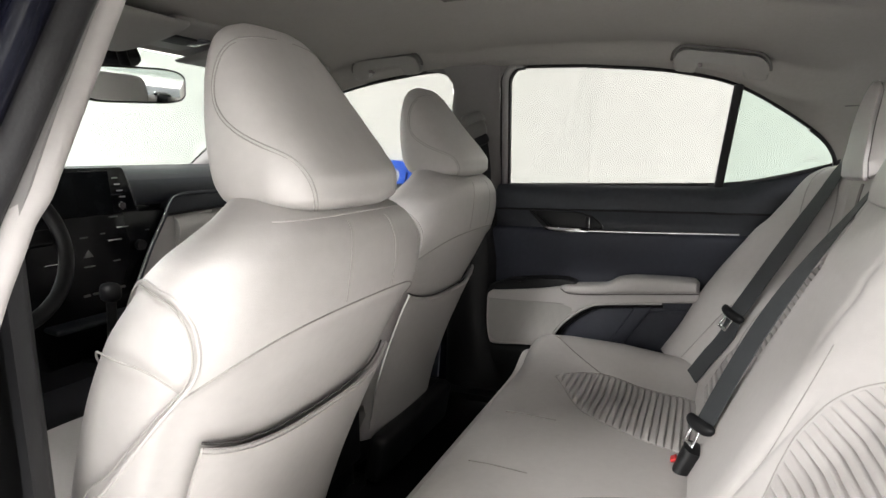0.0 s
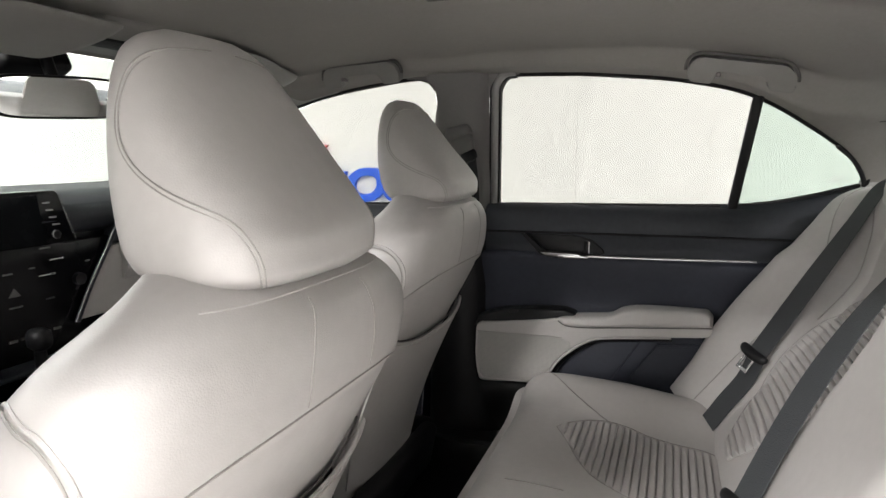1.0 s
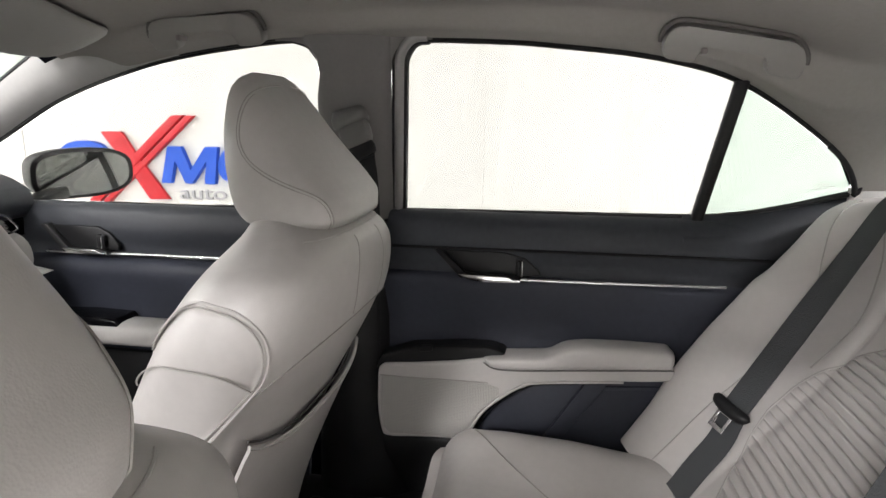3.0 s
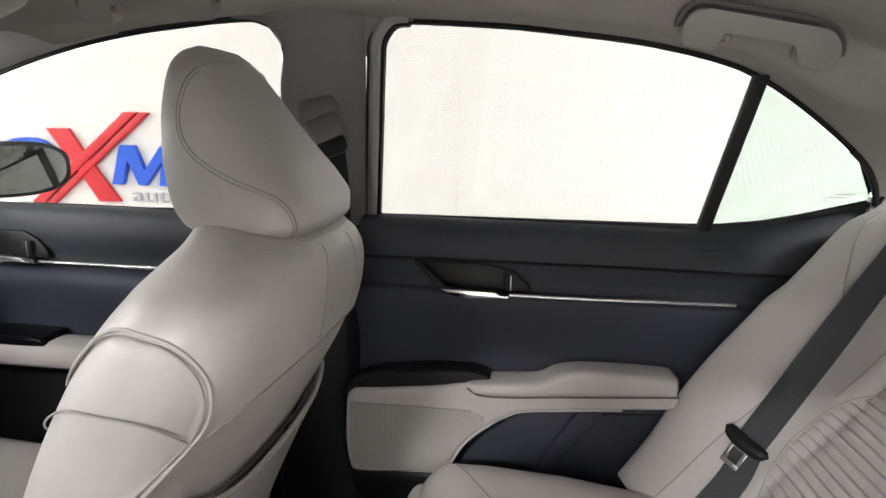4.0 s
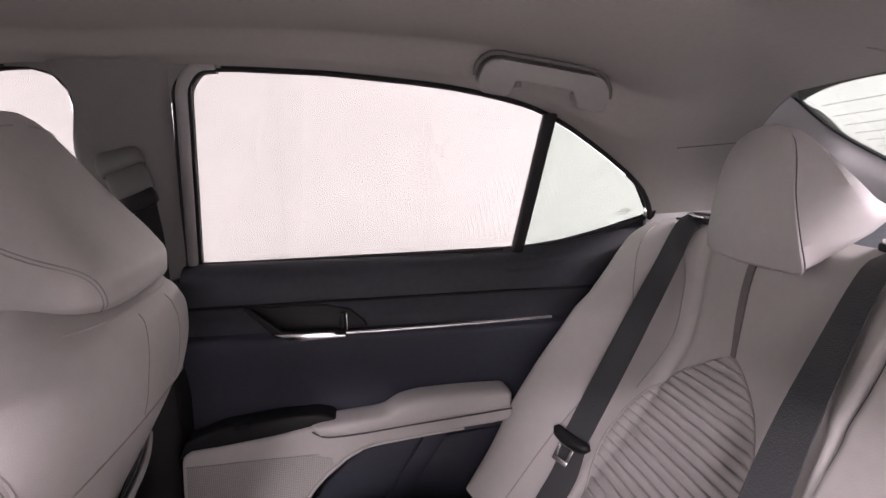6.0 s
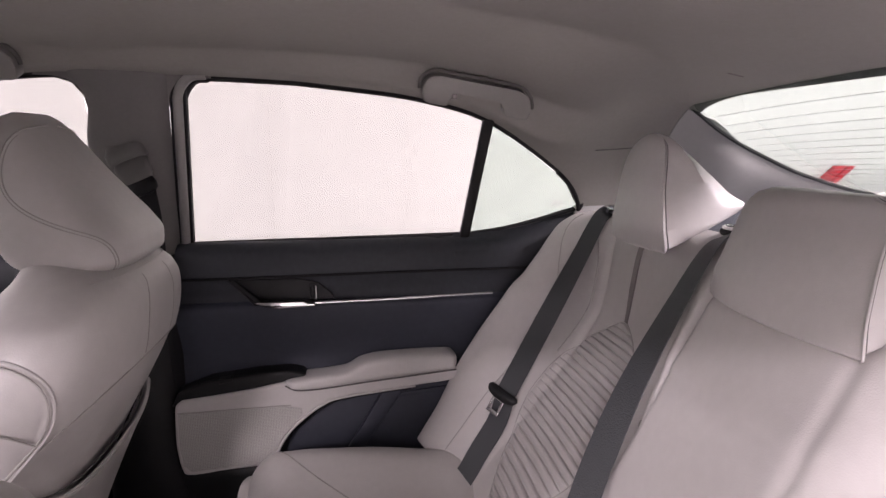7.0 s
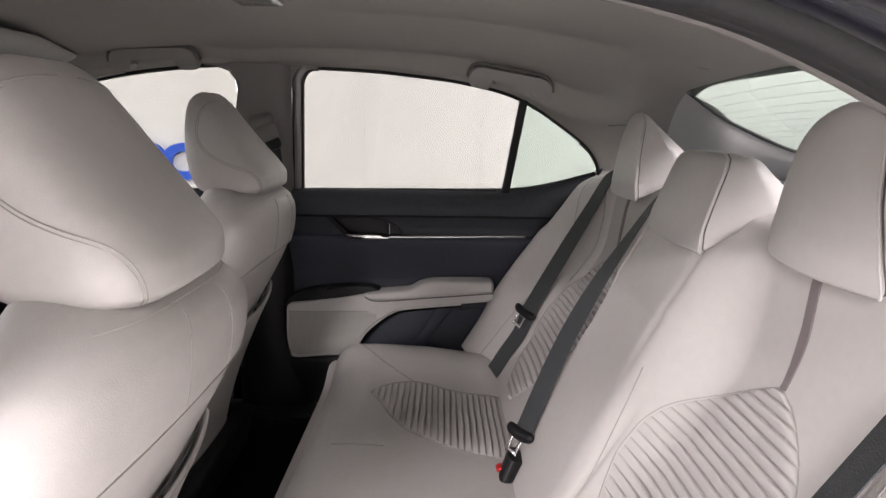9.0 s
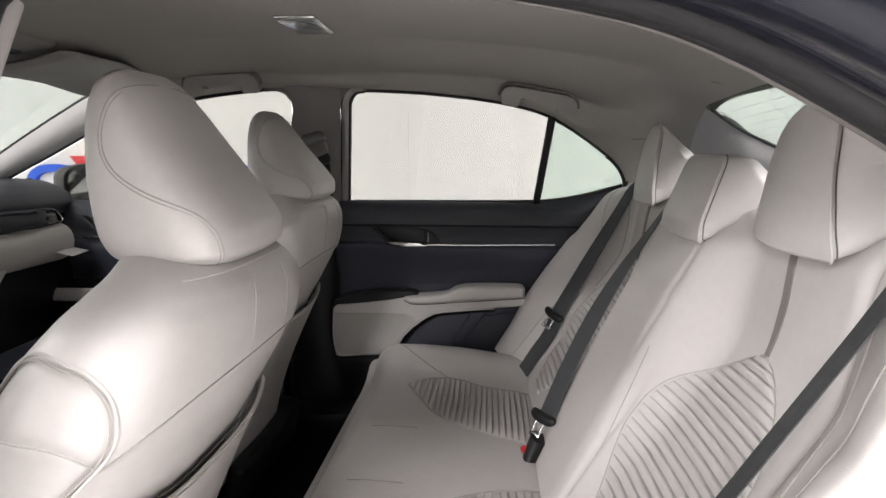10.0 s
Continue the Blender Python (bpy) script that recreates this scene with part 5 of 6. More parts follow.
def outer_belt(sgn):
    belt = thing("seat_belt", "dark grey webbing seat belt hanging over the rear backrest", "seat belt", group="rear seat belts")
    top = Vector(rear_back(sgn * 0.570, 0.985, 0.004))
    over = Vector(rear_back(sgn * 0.568, 0.955, 0.008))
    end = Vector((0.520, sgn * 0.547, 0.754)) if sgn > 0 else Vector((0.508, -0.545, 0.738))
    pts = [tuple(top), tuple(over)] + [tuple(over.lerp(end, k)) for k in (0.2, 0.4, 0.6, 0.8, 1.0)]
    pts = spline(pts, 44)
    n = (-0.62, -0.62, 0.45) if sgn > 0 else (-0.74, 0.26, 0.56)
    turned = twist((-0.86, -0.28, 0.42), n, len(pts)) if sgn > 0 else n
    ribbon("shoulder_webbing", pts, 0.047, turned, WEBBING, belt, "dark grey belt webbing")
    low = spline([(end[0] + 0.003, end[1] + sgn * 0.002, end[2] + 0.004)] + [tuple(min(p, q) if k == 0 else p for k, (p, q) in enumerate(zip(rear_back(sgn * y, s, 0.014), (end[0] + 0.003, 9, 9)))) for y, s in ((0.540, 0.20), (0.532, 0.12), (0.527, 0.06), (0.524, 0.02))] + [(0.425, sgn * 0.522, 0.545)], 30)
    ribbon("lap_webbing", low, 0.047, (-0.66, -0.62 if sgn > 0 else -0.15, 0.40), WEBBING, belt, "dark grey belt webbing")
    c = Vector(pts[-1])
    tongue_on(belt, c + Vector((-0.006, 0, 0.002)), Vector(pts[-6]) - c, n)
    guide = rear_back(sgn * 0.570, 0.985, 0.0)
    rbox("belt_guide", (0.035, 0.075, 0.012), 0.005, BLACK, belt, "black belt slot in the shelf", m=pose(guide[0] + 0.008, guide[1], guide[2] + 0.004))
    tube("belt_guide_rim", [(guide[0] + 0.006 + 0.017 * math.sin(a), guide[1] + 0.036 * math.copysign(abs(math.cos(a)) ** 0.6, math.cos(a)), guide[2] + 0.011) for a in np.linspace(0, 2 * math.pi, 33)[:-1]], 0.003, STEEL, belt, "bright slot frame", n=6, closed=True)
    return belt


outer_belt(1)
outer_belt(-1)

centre_belt = thing("seat_belt", "dark grey centre seat belt fastened in its buckle", "seat belt", group="rear seat belts")
top = Vector(rear_back(0.185, 1.0, 0.010))
over = Vector(rear_back(0.180, 0.95, 0.014))
end = Vector((0.452, 0.062, 0.662))
pts = spline([tuple(top), tuple(over)] + [tuple(over.lerp(end, k) + Vector((-0.018, 0.010, 0.006)) * math.sin(math.pi * k)) for k in (0.2, 0.4, 0.6, 0.8, 1.0)], 44)
ribbon("shoulder_webbing", pts, 0.047, twist((-0.86, 0.16, 0.47), (-0.72, -0.45, 0.5), len(pts)), WEBBING, centre_belt, "dark grey belt webbing")
c = Vector(pts[-1])
tongue_on(centre_belt, c + Vector((-0.006, 0, 0.0)), Vector(pts[-6]) - c, (-0.72, -0.45, 0.5))
guide = rear_back(0.185, 1.0, 0.0)
rbox("belt_guide", (0.035, 0.075, 0.012), 0.005, BLACK, centre_belt, "black belt slot in the shelf", m=pose(guide[0] + 0.008, guide[1], guide[2] + 0.004))
tube("belt_guide_rim", [(guide[0] + 0.006 + 0.017 * math.sin(a), guide[1] + 0.036 * math.copysign(abs(math.cos(a)) ** 0.6, math.cos(a)), guide[2] + 0.011) for a in np.linspace(0, 2 * math.pi, 33)[:-1]], 0.003, STEEL, centre_belt, "bright slot frame", n=6, closed=True)

buckle = thing("belt_buckle", "black plastic belt buckle with red button on the cushion", "belt buckle")
rings = []
for f in np.linspace(0, 1, 16):
    e = min(1, (f / 0.12) ** 0.5 + 0.25, ((1 - f) / 0.12) ** 0.5 + 0.25)
    o = Vector((0.440 - 0.025 * f, 0.050 - 0.017 * f, 0.624 - 0.052 * f))
    e *= 1.0 - 0.22 * f
    rings.append([o + Vector((-0.018 * e * math.sin(a), -0.005 * math.sin(a), 0.008 * e * math.sin(a))) + Vector((0, 0.029 * e * math.copysign(abs(math.cos(a)) ** 0.7, math.cos(a)), 0)) for a in np.linspace(0, 2 * math.pi, 17)[:-1]])
loft("buckle_body", rings, BLACK, buckle, "black buckle housing")
rbox("release_button", (0.006, 0.020, 0.012), 0.002, RED, buckle, "red release button", m=pose(0.405, 0.046, 0.595, 0, 60, 0))


# ---- grab handles, belt guides, visors and roof fittings ----
def grab_handle(x0, x1, side, y, z0, z1):
    """A flat U of a handle against the steep edge of the headliner; z0 and z1 are its middle heights at its ends."""
    g = thing("grab_handle", "beige plastic grab handle folded against the headliner", "grab handle", group="grab handles")

    def at(x, q, o):
        z = z0 + (z1 - z0) * (x - x0) / (x1 - x0)
        return Vector((x, side * (y + 0.42 * q - 0.91 * o), z - 0.91 * q - 0.42 * o))

    def arc(cx, cq, r, a0, a1, n=9):
        return [(cx + r * math.cos(radians(a)), cq + r * math.sin(radians(a))) for a in np.linspace(a0, a1, n)]
    ya, yb = -0.024, 0.028
    arm = 0.054
    shape = arc(x0 + 0.034, ya + 0.028, 0.030, 188, 270) + [(x, ya - 0.002) for x in np.linspace(x0 + 0.06, x1 - 0.06, 9)] + arc(x1 - 0.034, ya + 0.028, 0.030, 270, 352)
    shape += [(x1 - 0.003, q) for q in (0.010, 0.016)] + arc(x1 - 0.014, yb - 0.008, 0.010, 0, 90, 5) + arc(x1 - arm + 0.010, yb - 0.008, 0.010, 90, 180, 5)
    shape += [(x1 - arm, q) for q in (0.015, 0.008)] + [(x, ya + 0.024) for x in np.linspace(x1 - arm - 0.004, x0 + arm + 0.004, 10)] + [(x0 + arm, q) for q in (0.008, 0.015)]
    shape += arc(x0 + arm - 0.010, yb - 0.008, 0.010, 0, 90, 5) + arc(x0 + 0.014, yb - 0.008, 0.010, 90, 180, 5) + [(x0 + 0.003, q) for q in (0.016, 0.010)]
    bm = bmesh.new()
    hi = [bm.verts.new(at(x, q, 0.013 - 0.003 * smooth(0.0, 0.028, q))) for x, q in shape]
    lo = [bm.verts.new(at(x, q, -0.014)) for x, q in shape]
    k = len(shape)
    bm.faces.new(hi)
    bm.faces.new(lo[::-1])
    for i in range(k):
        bm.faces.new((hi[i], hi[(i + 1) % k], lo[(i + 1) % k], lo[i]))
    top_edges = [e for e in bm.edges if e.verts[0] in hi and e.verts[1] in hi]
    bmesh.ops.bevel(bm, geom=top_edges, offset=0.0035, segments=3, affect="EDGES", profile=0.5)
    part("handle_bar", bm, HANDLE, g, "moulded beige handle bar", angle=45)
    rbox("hinge_pin", (0.010, 0.024, 0.010), 0.003, STRIP, g, m=Matrix.Translation(at(x0 + arm + 0.008, 0.010, 0.006)))
    # dark tube in place of the shadow the handle throws on the headliner
    rim = [at(x, q, 0.0015) for x, q in arc(x0 + 0.034, ya + 0.028, 0.036, 176, 270) + [(x, ya - 0.0085) for x in np.linspace(x0 + 0.06, x1 - 0.06, 9)] + arc(x1 - 0.034, ya + 0.028, 0.036, 270, 364)]
    tube("handle_shadow_rim", rim, 0.0036, SEAM, g, n=6)
    return g


grab_handle(-0.535, -0.315, 1, 0.496, 1.401, 1.409)
grab_handle(0.343, 0.553, 1, 0.516, 1.381, 1.345)


def belt_loop(side):
    g = thing("belt_anchor", "grey plastic belt anchor with black webbing on the pillar", "belt anchor")
    z = 1.245
    yy = side * (yw(z) - 0.045)
    tilt = pose(-0.205, yy, z, -side * 16, -22, 0)
    def block(name, rows, mat, label=""):
        """A rounded moulding lofted down the anchor: height, half width, half depth, shift outward."""
        rings = [[tilt @ Vector((w * math.copysign(abs(math.cos(q)) ** 0.55, math.cos(q)), side * o - side * d * math.copysign(abs(math.sin(q)) ** 0.6, math.sin(q)), h)) for q in np.linspace(0, 2 * math.pi, 25)[:-1]] for h, w, d, o in rows]
        return loft(name, rings, mat, g, label)
    block("anchor_cover", [(0.038, 0.020, 0.006, 0.006), (0.034, 0.032, 0.013, 0.003), (0.018, 0.037, 0.018, 0.0), (0.002, 0.037, 0.019, 0.0), (-0.004, 0.034, 0.015, 0.002)], ANCHOR, "grey anchor cover")
    block("anchor_loop", [(-0.003, 0.029, 0.013, 0.004), (-0.010, 0.032, 0.015, 0.004), (-0.034, 0.031, 0.014, 0.006), (-0.043, 0.027, 0.011, 0.008), (-0.046, 0.018, 0.007, 0.008)], ANCHOR, "grey belt loop")
    block("anchor_slot", [(-0.040, 0.026, 0.008, 0.010), (-0.052, 0.030, 0.011, 0.010), (-0.064, 0.028, 0.010, 0.012), (-0.070, 0.020, 0.006, 0.012)], BLACK, "black belt slot")
    ribbon("webbing", spline([(-0.185, yy + side * 0.004, z - 0.045), (-0.19, side * 0.675, 1.05), (-0.20, side * 0.69, 0.60)], 20), 0.046, (0, -side, 0.1), BLACK, g, "black belt webbing")
    return g


belt_loop(1)


def sun_visor(side):
    v = thing("sun_visor", "beige padded sun visor folded against the headliner", "sun visor", group="sun visors")
    rings = []
    for f in np.linspace(0, 1, 36):
        y = 0.075 + 0.442 * f
        inset = 0.075 * (1 - min(1, (1 - f) / 0.16)) ** 2 + 0.02 * (1 - min(1, f / 0.06)) ** 2
        back, front = -0.562 - 0.030 * smooth(0.25, 0.50, y) - inset, -0.800 + 0.4 * inset
        high = 1.424 - 0.020 * smooth(0.25, 0.48, y)
        e = min(1.0, (f / 0.03) ** 0.5 + 0.15, ((1 - f) / 0.05) ** 0.5 + 0.15)
        ring = []
        for a in np.linspace(0, 2 * math.pi, 33)[:-1]:
            c, q = math.cos(a), math.sin(a)
            w = 0.5 + 0.5 * math.copysign(abs(c) ** 0.7, c)
            ring.append((front + (back - front) * w, side * y, high - 0.036 * (1 - w) ** 0.8 - 0.004 * math.sin(math.pi * w) + 0.008 * e * math.copysign(abs(q) ** 0.6, q)))
        rings.append(ring)
    loft("visor_pad", rings, HANDLE, v, "beige visor pad")
    tube("visor_rod", [(-0.745, side * 0.30, 1.401), (-0.745, side * 0.52, 1.398)], 0.005, BLACK, v, n=8)
    return v


sun_visor(1)
sun_visor(-1)

for side in (1, -1):
    slit = tube("pillar_slit", [(x, side * along([(0.72, 0.600), (0.86, 0.640)], x), 1.259 + 0.05 * (x - 0.72)) for x in np.linspace(0.72, 0.86, 10)], 0.0012, SEAM, n=5)
    tagged(slit, "fine joint line across the rear pillar trim", "trim joint", kind="structure")

console = thing("overhead_console", "beige overhead console with dark map light buttons", "overhead console")
rbox("console_body", (0.20, 0.20, 0.030), 0.012, HANDLE, console, "beige moulded console", m=pose(-0.70, 0, 1.437, 0, -7, 0))
rbox("button_panel", (0.05, 0.10, 0.010), 0.003, BLACK, console, "black button panel", m=pose(-0.71, 0.0, 1.421, 0, -7, 0))
for by in (-0.065, 0.065):
    rbox("map_lamp", (0.055, 0.035, 0.008), 0.003, LAMP, console, "clear map lamp lens", m=pose(-0.70, by, 1.421, 0, -7, 0))

dome = thing("dome_light", "flat silver-lensed dome light set in the headliner", "dome light")
rbox("lamp_frame", (0.078, 0.144, 0.010), 0.004, STEEL, dome, "thin bright lamp frame", m=pose(-0.04, 0.03, along(ROOFC, -0.04) - 0.002))
rbox("lamp_lens", (0.070, 0.136, 0.008), 0.003, LAMP, dome, "shiny clear lamp lens", m=pose(-0.04, 0.03, along(ROOFC, -0.04) - 0.0045))

mirror = thing("rear_view_mirror", "black-framed rear view mirror on the windshield", "mirror")
mm = pose(-0.80, -0.040, 1.317, 2, 6, -18)
rings = []
for f, k in ((0.0, 0.86), (0.15, 0.98), (0.5, 1.0), (0.85, 0.98), (1.0, 0.90)):
    rings.append([mm @ Vector((0.006 - 0.03 * (1 - f), 0.125 * k * math.copysign(abs(math.cos(a)) ** 0.45, math.cos(a)), 0.042 * k * math.copysign(abs(math.sin(a)) ** 0.5, math.sin(a)))) for a in np.linspace(0, 2 * math.pi, 41)[:-1]])
loft("mirror_shell", rings, BLACK, mirror, "black mirror housing")
rings = [[mm @ Vector((0.0065 + 0.002 * f, 0.117 * math.copysign(abs(math.cos(a)) ** 0.45, math.cos(a)), 0.037 * math.copysign(abs(math.sin(a)) ** 0.5, math.sin(a)))) for a in np.linspace(0, 2 * math.pi, 41)[:-1]] for f in (0, 1)]
loft("mirror_glass", rings, MIRROR, mirror, "silvered mirror glass")
tube("mirror_stem", [mm @ Vector((-0.02, 0, 0.02)), mm @ Vector((-0.05, 0, 0.06)), mm @ Vector((-0.07, 0, 0.10))], 0.012, BLACK, mirror, n=10)
rbox("sensor_box", (0.10, 0.14, 0.05), 0.014, BLACK, mirror, "black sensor cover on the glass", m=pose(-0.905, -0.03, 1.385, 0, -24, 0))


# ---- dashboard, console, wheel ----
dash = thing("dashboard", "charcoal dashboard with grey lower pad and central screen", "dashboard")


def dash_top(u, v):
    y = -0.74 + 1.48 * v
    x = -1.58 + 0.50 * u
    return (x - 0.02 * (y / 0.74) ** 2 * u, y, 1.085 - 0.004 * u - 0.05 * max(0, u - 0.8) ** 2 * 25 * 0.6 + 0.012 * math.sin(math.pi * u))


sheet("top_pad", dash_top, 30, 50, DARK, dash, "charcoal soft dashboard top", thick=-0.03)


def dash_face(rows, mat, name, label, y0, y1, bow=-0.02):
    sec = spline(rows, 16)

    def f(u, v):
        y = y0 + (y1 - y0) * u
        x, z = sec[int(round(v * 15))]
        return (x + bow * (y / 0.74) ** 2, y, z)

    return sheet(name, f, 40, 15, mat, dash, label, thick=0.02)


dash_face([(-1.085, 1.072), (-1.070, 1.055), (-1.075, 1.035), (-1.09, 1.028)], DARK, "upper_roll", "charcoal stitched upper roll", -0.73, 0.73)
dash_face([(-1.095, 1.03), (-1.090, 1.00), (-1.095, 0.975)], GLOSS, "trim_band", "gloss black trim band", -0.73, 0.73)
tube("chrome_line", [(-1.083 - 0.02 * (y / 0.74) ** 2, y, 1.030) for y in np.linspace(0.16, 0.72, 20)], 0.003, CHROME, dash, "thin chrome dashboard line", n=6)
tube("chrome_line", [(-1.086 - 0.02 * (y / 0.74) ** 2, y, 0.972) for y in np.linspace(0.30, 0.72, 20)], 0.003, CHROME, dash, n=6)
dash_face([(-1.10, 0.972), (-1.045, 0.960), (-1.030, 0.93), (-1.045, 0.895), (-1.09, 0.875)], TRIM, "knee_pad", "padded grey passenger dash panel", 0.26, 0.665)
dash_face([(-1.09, 0.88), (-1.08, 0.80), (-1.12, 0.70), (-1.20, 0.60)], BLACK, "lower_panel", "black lower dash panel", -0.73, 0.73)
# the vent in the pointed end of the trim band, edged in chrome
band = [(0.30, 1.030), (0.50, 1.036), (0.60, 1.036), (0.635, 1.030), (0.652, 1.014), (0.664, 0.998), (0.655, 0.990), (0.62, 0.986), (0.50, 0.980), (0.30, 0.974)]
tube("vent_frame", [(-1.058, y, z) for y, z in spline(band, 60)], 0.0030, CHROME, dash, "chrome edge round the air vent", n=6)
prism("vent_core", [(0.500, 1.022), (0.62, 1.026), (0.640, 1.010), (0.648, 0.999), (0.50, 0.990)], -1.085, -1.062, BLACK, dash, "black air vent", axis="x", bevel=0.002)
for k in range(4):
    rbox("vent_slat", (0.020, 0.126 - 0.006 * k, 0.0022), 0.0008, ANCHOR, dash, m=pose(-1.058, 0.572, 0.997 + 0.0075 * k, 0, 22, 0))
rbox("vent_tab", (0.008, 0.012, 0.010), 0.003, BLACK, dash, m=pose(-1.050, 0.585, 1.008))
# central stack
prism("centre_panel", [(-0.23, 1.0), (0.235, 1.0), (0.245, 0.96), (0.19, 0.78), (0.15, 0.62), (-0.15, 0.62), (-0.20, 0.80)], -1.10, -1.040, GLOSS, dash, "gloss black centre stack", axis="x", bevel=0.006)
prism("display_housing", [(-0.215, 1.118), (-0.205, 1.124), (0.106, 1.124), (0.114, 1.117), (0.156, 0.974), (0.150, 0.968), (-0.21, 0.968)], -1.085, -1.050, GLOSS, dash, "black display housing", axis="x", bevel=0.003)
prism("display_screen", [(-0.19, 1.114), (0.062, 1.114), (0.072, 0.995), (-0.19, 0.995)], -1.052, -1.0488, SCREEN, dash, "dark switched-off display", axis="x")
for k in range(4):
    rbox("display_button", (0.004, 0.017, 0.0035), 0.001, PILLAR, dash, "grey display button", m=pose(-1.0490, 0.082 + 0.0065 * k, 1.096 - 0.0175 * k))
ring = [(-1.046, 0.098 + 0.0095 * math.cos(a), 1.019 + 0.0095 * math.sin(a)) for a in np.linspace(0, 2 * math.pi, 33)[:-1]]
tube("display_knob_ring", ring, 0.0022, CHROME, dash, "chrome knob ring", n=6, closed=True)
tube("display_knob", [(-1.052, 0.098, 1.019), (-1.044, 0.098, 1.019)], 0.0085, BLACK, dash, "black knob", n=18)
for k, (by, bz, w) in enumerate(((0.085, 0.962, 0.036), (0.060, 0.992, 0.026), (-0.03, 0.945, 0.022), (0.025, 0.950, 0.014), (0.165, 0.945, 0.012), (0.06, 0.872, 0.02), (-0.02, 0.868, 0.03))):
    rbox("stack_button", (0.004, w, 0.0035), 0.001, STEEL if k < 1 else ANCHOR, dash, "silver stack button", m=pose(-1.0385, by, bz))
tube("climate_knob", [(-1.045, 0.135, 0.905), (-1.026, 0.135, 0.905)], 0.015, BLACK, dash, "black climate knob", n=18)
# bright edge of the display, slim bars, hazard switch and the row of climate buttons
tube("display_edge", [(-1.0495, 0.116, 1.114), (-1.0495, 0.157, 0.974), (-1.0495, 0.148, 0.967), (-1.0495, 0.05, 0.967)], 0.0012, STEEL, dash, "thin bright display edge", n=6)
rbox("outlet_bar", (0.008, 0.052, 0.009), 0.003, PILLAR, dash, "satin grey outlet bar", m=pose(-1.068, 0.190, 1.050))
rbox("outlet_slot", (0.008, 0.050, 0.012), 0.003, GLOSS, dash, m=pose(-1.070, 0.192, 1.034))
prism("hazard_switch", [(-0.034, 0.892), (-0.006, 0.892), (-0.020, 0.912)], -1.0405, -1.0375, ANCHOR, dash, "grey triangular hazard switch", axis="x", bevel=0.0008)
for by, bz in ((0.058, 0.929), (-0.118, 0.888)):
    rbox("slim_bar", (0.005, 0.042, 0.004), 0.0015, STEEL, dash, "slim bright bar", m=pose(-1.039, by, bz))
for k in range(5):
    rbox("climate_button", (0.005, 0.019, 0.006), 0.0015, ANCHOR, dash, "small grey climate button", m=pose(-1.039, -0.035 + 0.026 * k, 0.792 + 0.001 * k))
rbox("stack_lip", (0.055, 0.34, 0.014), 0.006, DARK, dash, "charcoal lip under the climate buttons", m=pose(-1.018, 0.015, 0.728, 0, 6, 0))
# hooded side of the stack: a slate lip over a grey pad, edged by a thin bright line
edge = spline([(0.115, 0.800), (0.165, 0.890), (0.218, 0.970), (0.246, 1.015), (0.275, 1.036), (0.36, 1.041), (0.52, 1.036)], 44)
tube("stack_edge", [(-1.030, y, z) for y, z in edge], 0.0062, DARK, dash, "charcoal stack border", n=8)
tube("stack_edge_line", [(-1.026, y - 0.006, z + 0.001) for y, z in edge[:30]], 0.0016, STEEL, dash, n=6)
prism("stack_hood", [(0.236, 0.984), (0.252, 1.015), (0.280, 1.035), (0.56, 1.034), (0.56, 0.992)], -1.09, -1.030, DARK, dash, "charcoal hood over the side pad", axis="x", bevel=0.004)
tube("hood_shadow_gap", [(-1.030, y, 0.982 + 0.012 * (y - 0.23) / 0.3) for y in np.linspace(0.232, 0.56, 12)], 0.004, BLACK, dash, n=6)
prism("side_pad", [(0.228, 0.974), (0.42, 0.984), (0.40, 0.88), (0.33, 0.80), (0.118, 0.80)], -1.10, -1.036, TRIM, dash, "grey padded stack side", axis="x", bevel=0.006)

card = rbox("paper_card", (0.050, 0.110, 0.0015), 0.0003, PAPER, m=pose(-1.005, 0.625, 0.898, 0, 14, 12))
tagged(card, "small white paper card sticking out of the dashboard", "card")

centre = thing("centre_console", "black centre console with shifter between the front seats", "centre console")
rbox("console_box", (0.62, 0.20, 0.34), 0.03, BLACK, centre, "black console body", m=pose(-0.62, 0, 0.49))
rbox("armrest_lid", (0.30, 0.19, 0.06), 0.022, DARK, centre, "charcoal armrest lid", m=pose(-0.48, 0, 0.685))
rbox("console_rear", (0.03, 0.17, 0.18), 0.01, BLACK, centre, "black rear vent panel", m=pose(-0.305, 0, 0.52))
rbox("shifter_plate", (0.32, 0.18, 0.03), 0.01, GLOSS, centre, "gloss black shifter plate", m=pose(-0.86, 0, 0.665, 0, -8, 0))
tube("shifter_stalk", [(-0.94, -0.05, 0.66), (-0.93, -0.05, 0.79)], 0.012, BLACK, centre, n=10)
rbox("shifter_knob", (0.052, 0.042, 0.050), 0.018, BLACK, centre, "black shifter knob", m=pose(-0.930, -0.05, 0.815))

wheel = thing("steering_wheel", "black leather steering wheel ahead of the driver", "steering wheel")
wm = pose(-0.85, -0.395, 0.985, 0, -24, 0)
tube("rim", [wm @ Vector((0, 0.180 * math.cos(a), 0.180 * math.sin(a))) for a in np.linspace(0, 2 * math.pi, 49)[:-1]], 0.0155, BLACK, wheel, "black leather rim", n=12, closed=True)
rbox("hub", (0.05, 0.14, 0.12), 0.03, BLACK, wheel, "black airbag hub", m=wm @ pose(-0.02, 0, 0))
for a in (0, 180, 270):
    rbox("spoke", (0.016, 0.10, 0.036), 0.006, BLACK, wheel, m=wm @ pose(-0.01, 0.115 * math.cos(radians(a)), 0.115 * math.sin(radians(a)), a, 0, 0))
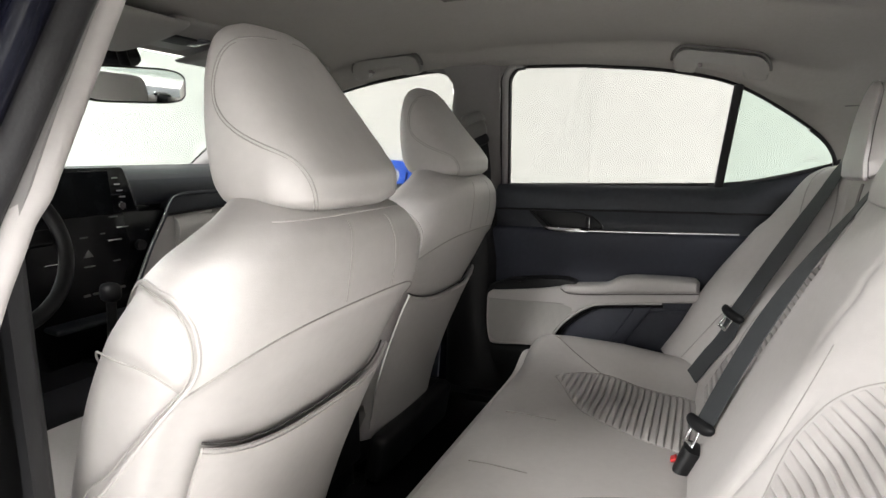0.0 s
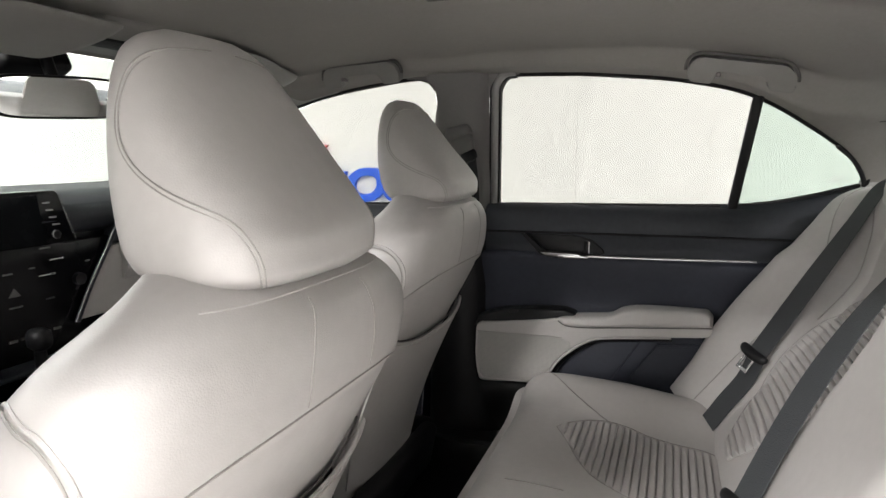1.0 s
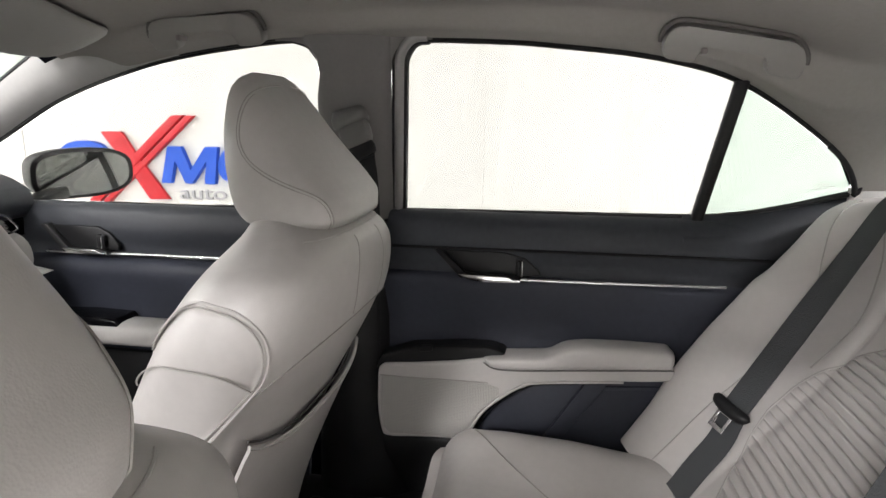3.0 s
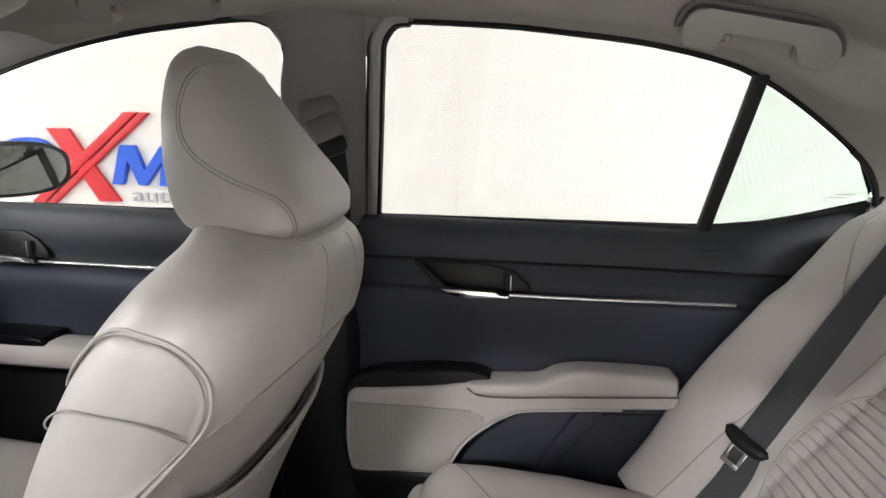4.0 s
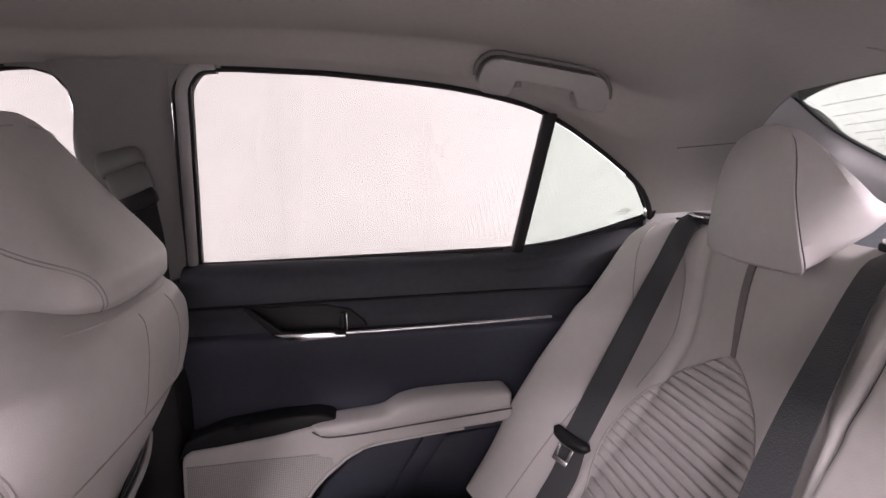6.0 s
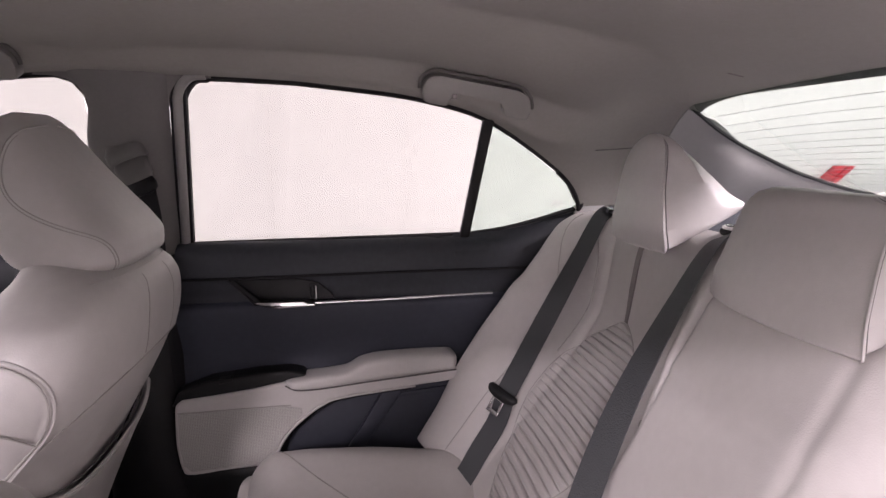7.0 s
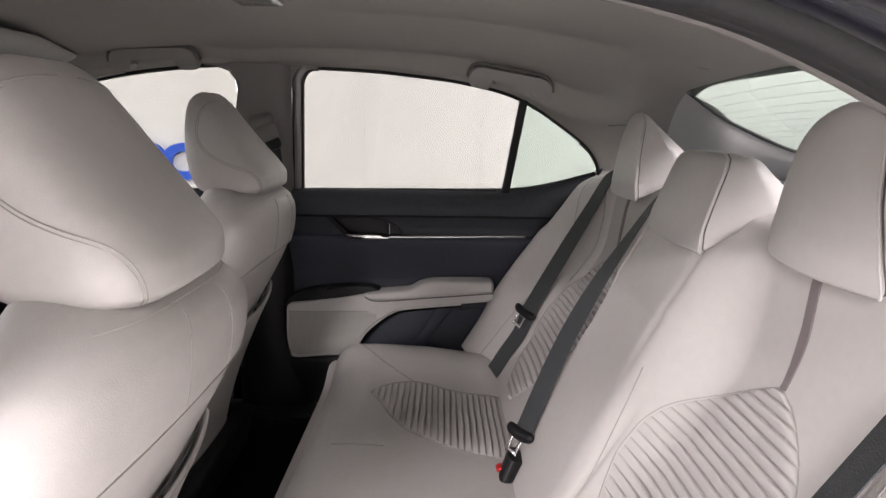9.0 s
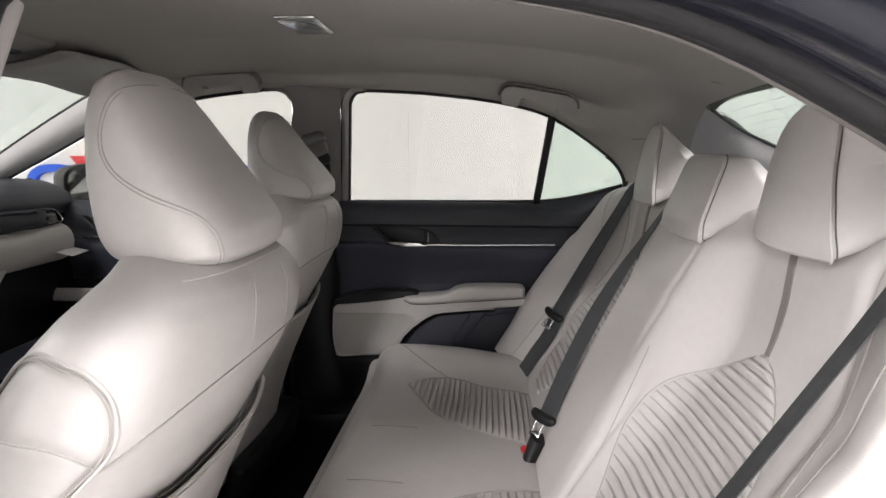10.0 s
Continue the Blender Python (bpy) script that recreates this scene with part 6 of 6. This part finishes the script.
tube("column", [wm @ Vector((-0.02, 0, 0)), wm @ Vector((-0.30, 0, -0.02))], 0.04, BLACK, wheel, n=14)

# ---- wing mirror outside the passenger window ----
wing = thing("wing_mirror", "dark painted wing mirror outside the passenger window", "wing mirror")
wmm = pose(-1.10, 0.930, 1.104, 0, 2, -30)


def mirror_ring(f, k, w, h):
    """A rounded outline, blunter towards the car and pointed outward."""
    ring = []
    for a in np.linspace(0, 2 * math.pi, 49)[:-1]:
        c, q = math.cos(a), math.sin(a)
        y = w * k * math.copysign(abs(c) ** 0.62, c)
        z = h * k * math.copysign(abs(q) ** 0.62, q) * (1 - 0.14 * max(0.0, y / w) ** 2) + 0.004 * y / w
        ring.append(wmm @ Vector((f, y + 0.15 * min(0.0, f + 0.02), z)))
    return ring


loft("mirror_shell", [mirror_ring(f, k, 0.130, 0.068) for f, k in ((-0.150, 0.20), (-0.142, 0.45), (-0.120, 0.68), (-0.080, 0.88), (-0.035, 0.98), (0.0, 1.0), (0.010, 0.985), (0.012, 0.95))], BLACK, wing, "black mirror shell")
loft("mirror_glass", [mirror_ring(f, 1.0, 0.116, 0.058) for f in (0.0125, 0.0140)], MIRROR, wing, "silvered mirror glass")
rbox("mirror_foot", (0.06, 0.12, 0.035), 0.012, BLACK, wing, "black mirror foot", m=pose(-1.13, 0.83, 1.045, 12, 0, 10))

# ---- the open rear doorway by the camera ----
doorway = thing("rear_doorway", "open rear doorway with rubber seals and dark painted frame", "doorway", kind="structure")


def doorway_path(out, up, x_shift=0.0):
    pts = []
    for z in np.linspace(0.40, 1.36, 22):
        x = along([(0.38, -0.235), (0.70, -0.215), (1.03, -0.165), (1.40, -0.100)], z)
        pts.append((x - up + x_shift, -(yw(max(z, 1.06)) + out) , z))
    for x in np.linspace(-0.06, 0.70, 40):
        pts.append((x, -(yw(zt(x)) + out), zt(x) + up))
    for x, z in ((0.735, 1.15), (0.76, 1.08), (0.77, 1.0)):
        pts.append((x + up, -(yw(max(z, 1.06)) + out), z + up))
    return spline(pts, 130)


edging = [(along([(1.03, -0.158), (1.40, -0.118)], z) - 0.012, -(yw(z) - 0.022 + 0.006 * (z < 1.1)), z) for z in np.linspace(0.985, 1.36, 18)]
top_edging = [(x, -(yw(zt(x)) - 0.016), zt(x) - 0.002) for x in np.linspace(-0.10, 0.71, 40)]
# top edging gets the darker colour in place of the roof's shade
tube("edging_strip", spline(top_edging, 80), 0.009, SHADED_EDGE_CLOTH, doorway, "cloth edging along the top of the opening", n=10)
tube("edging_strip", spline(edging, 100), 0.015, PALE, doorway, "pale cloth edging of the door opening", n=10)
inner_seal = [(x, -(yw(zt(x)) + 0.004), zt(x) + 0.001) for x in np.linspace(-0.09, 0.72, 40)]
tube("inner_seal", spline(inner_seal, 80), 0.014, RUBBER, doorway, "black rubber lip along the top of the opening", n=10)
tube("door_seal", doorway_path(0.022, 0.002), 0.016, RUBBER, doorway, "fat black rubber door seal", n=10)
tube("frame_flange", doorway_path(0.055, 0.014), 0.020, PAINT, doorway, "dark painted door frame", n=10)
tube("outer_seal", doorway_path(0.085, 0.016), 0.010, RUBBER, doorway, "thin dark outer seal", n=8)
tube("frame_outer", doorway_path(0.118, 0.012), 0.028, PAINT, doorway, "dark painted outer frame", n=12)
tube("gutter", doorway_path(0.148, 0.022), 0.010, RUBBER, doorway, n=8)


def quarter(u, v):
    return (0.77 + 0.55 * u, -(0.80 + 0.05 * math.sin(math.pi * v)), 1.12 - 0.80 * v)


sheet("quarter_panel", quarter, 12, 12, PAINT, doorway, "dark painted rear quarter panel", thick=0.005)


def outer_roof_side(u, v):
    x = -0.90 + 1.62 * u
    z = zt(x)
    return (x, -(yw(z) + 0.125 - 0.085 * v), z + 0.020 + 0.075 * math.sin(v * math.pi / 2) * 0.75)


sheet("roof_side", outer_roof_side, 40, 8, PAINT, doorway, "dark painted roof side", thick=-0.005)


def outer_pillar(u, v):
    z = 0.40 + 0.98 * v
    x = along([(0.38, -0.235), (0.70, -0.215), (1.03, -0.165), (1.40, -0.100)], z)
    return (x - 0.14 + 0.125 * u, -(yw(max(z, 1.06)) + 0.105 + 0.02 * math.sin(math.pi * u)), z)


sheet("outer_pillar", outer_pillar, 8, 30, PAINT, doorway, "dark painted middle pillar", thick=-0.005)
striker = [(-0.185, -0.845, 0.865), (-0.150, -0.855, 0.865), (-0.150, -0.855, 0.835), (-0.185, -0.845, 0.835)]
tube("door_striker", spline(striker, 20), 0.006, STEEL, doorway, "steel door striker loop", n=8)
rbox("striker_plate", (0.012, 0.05, 0.07), 0.003, BLACK, doorway, m=pose(-0.190, -0.845, 0.850))
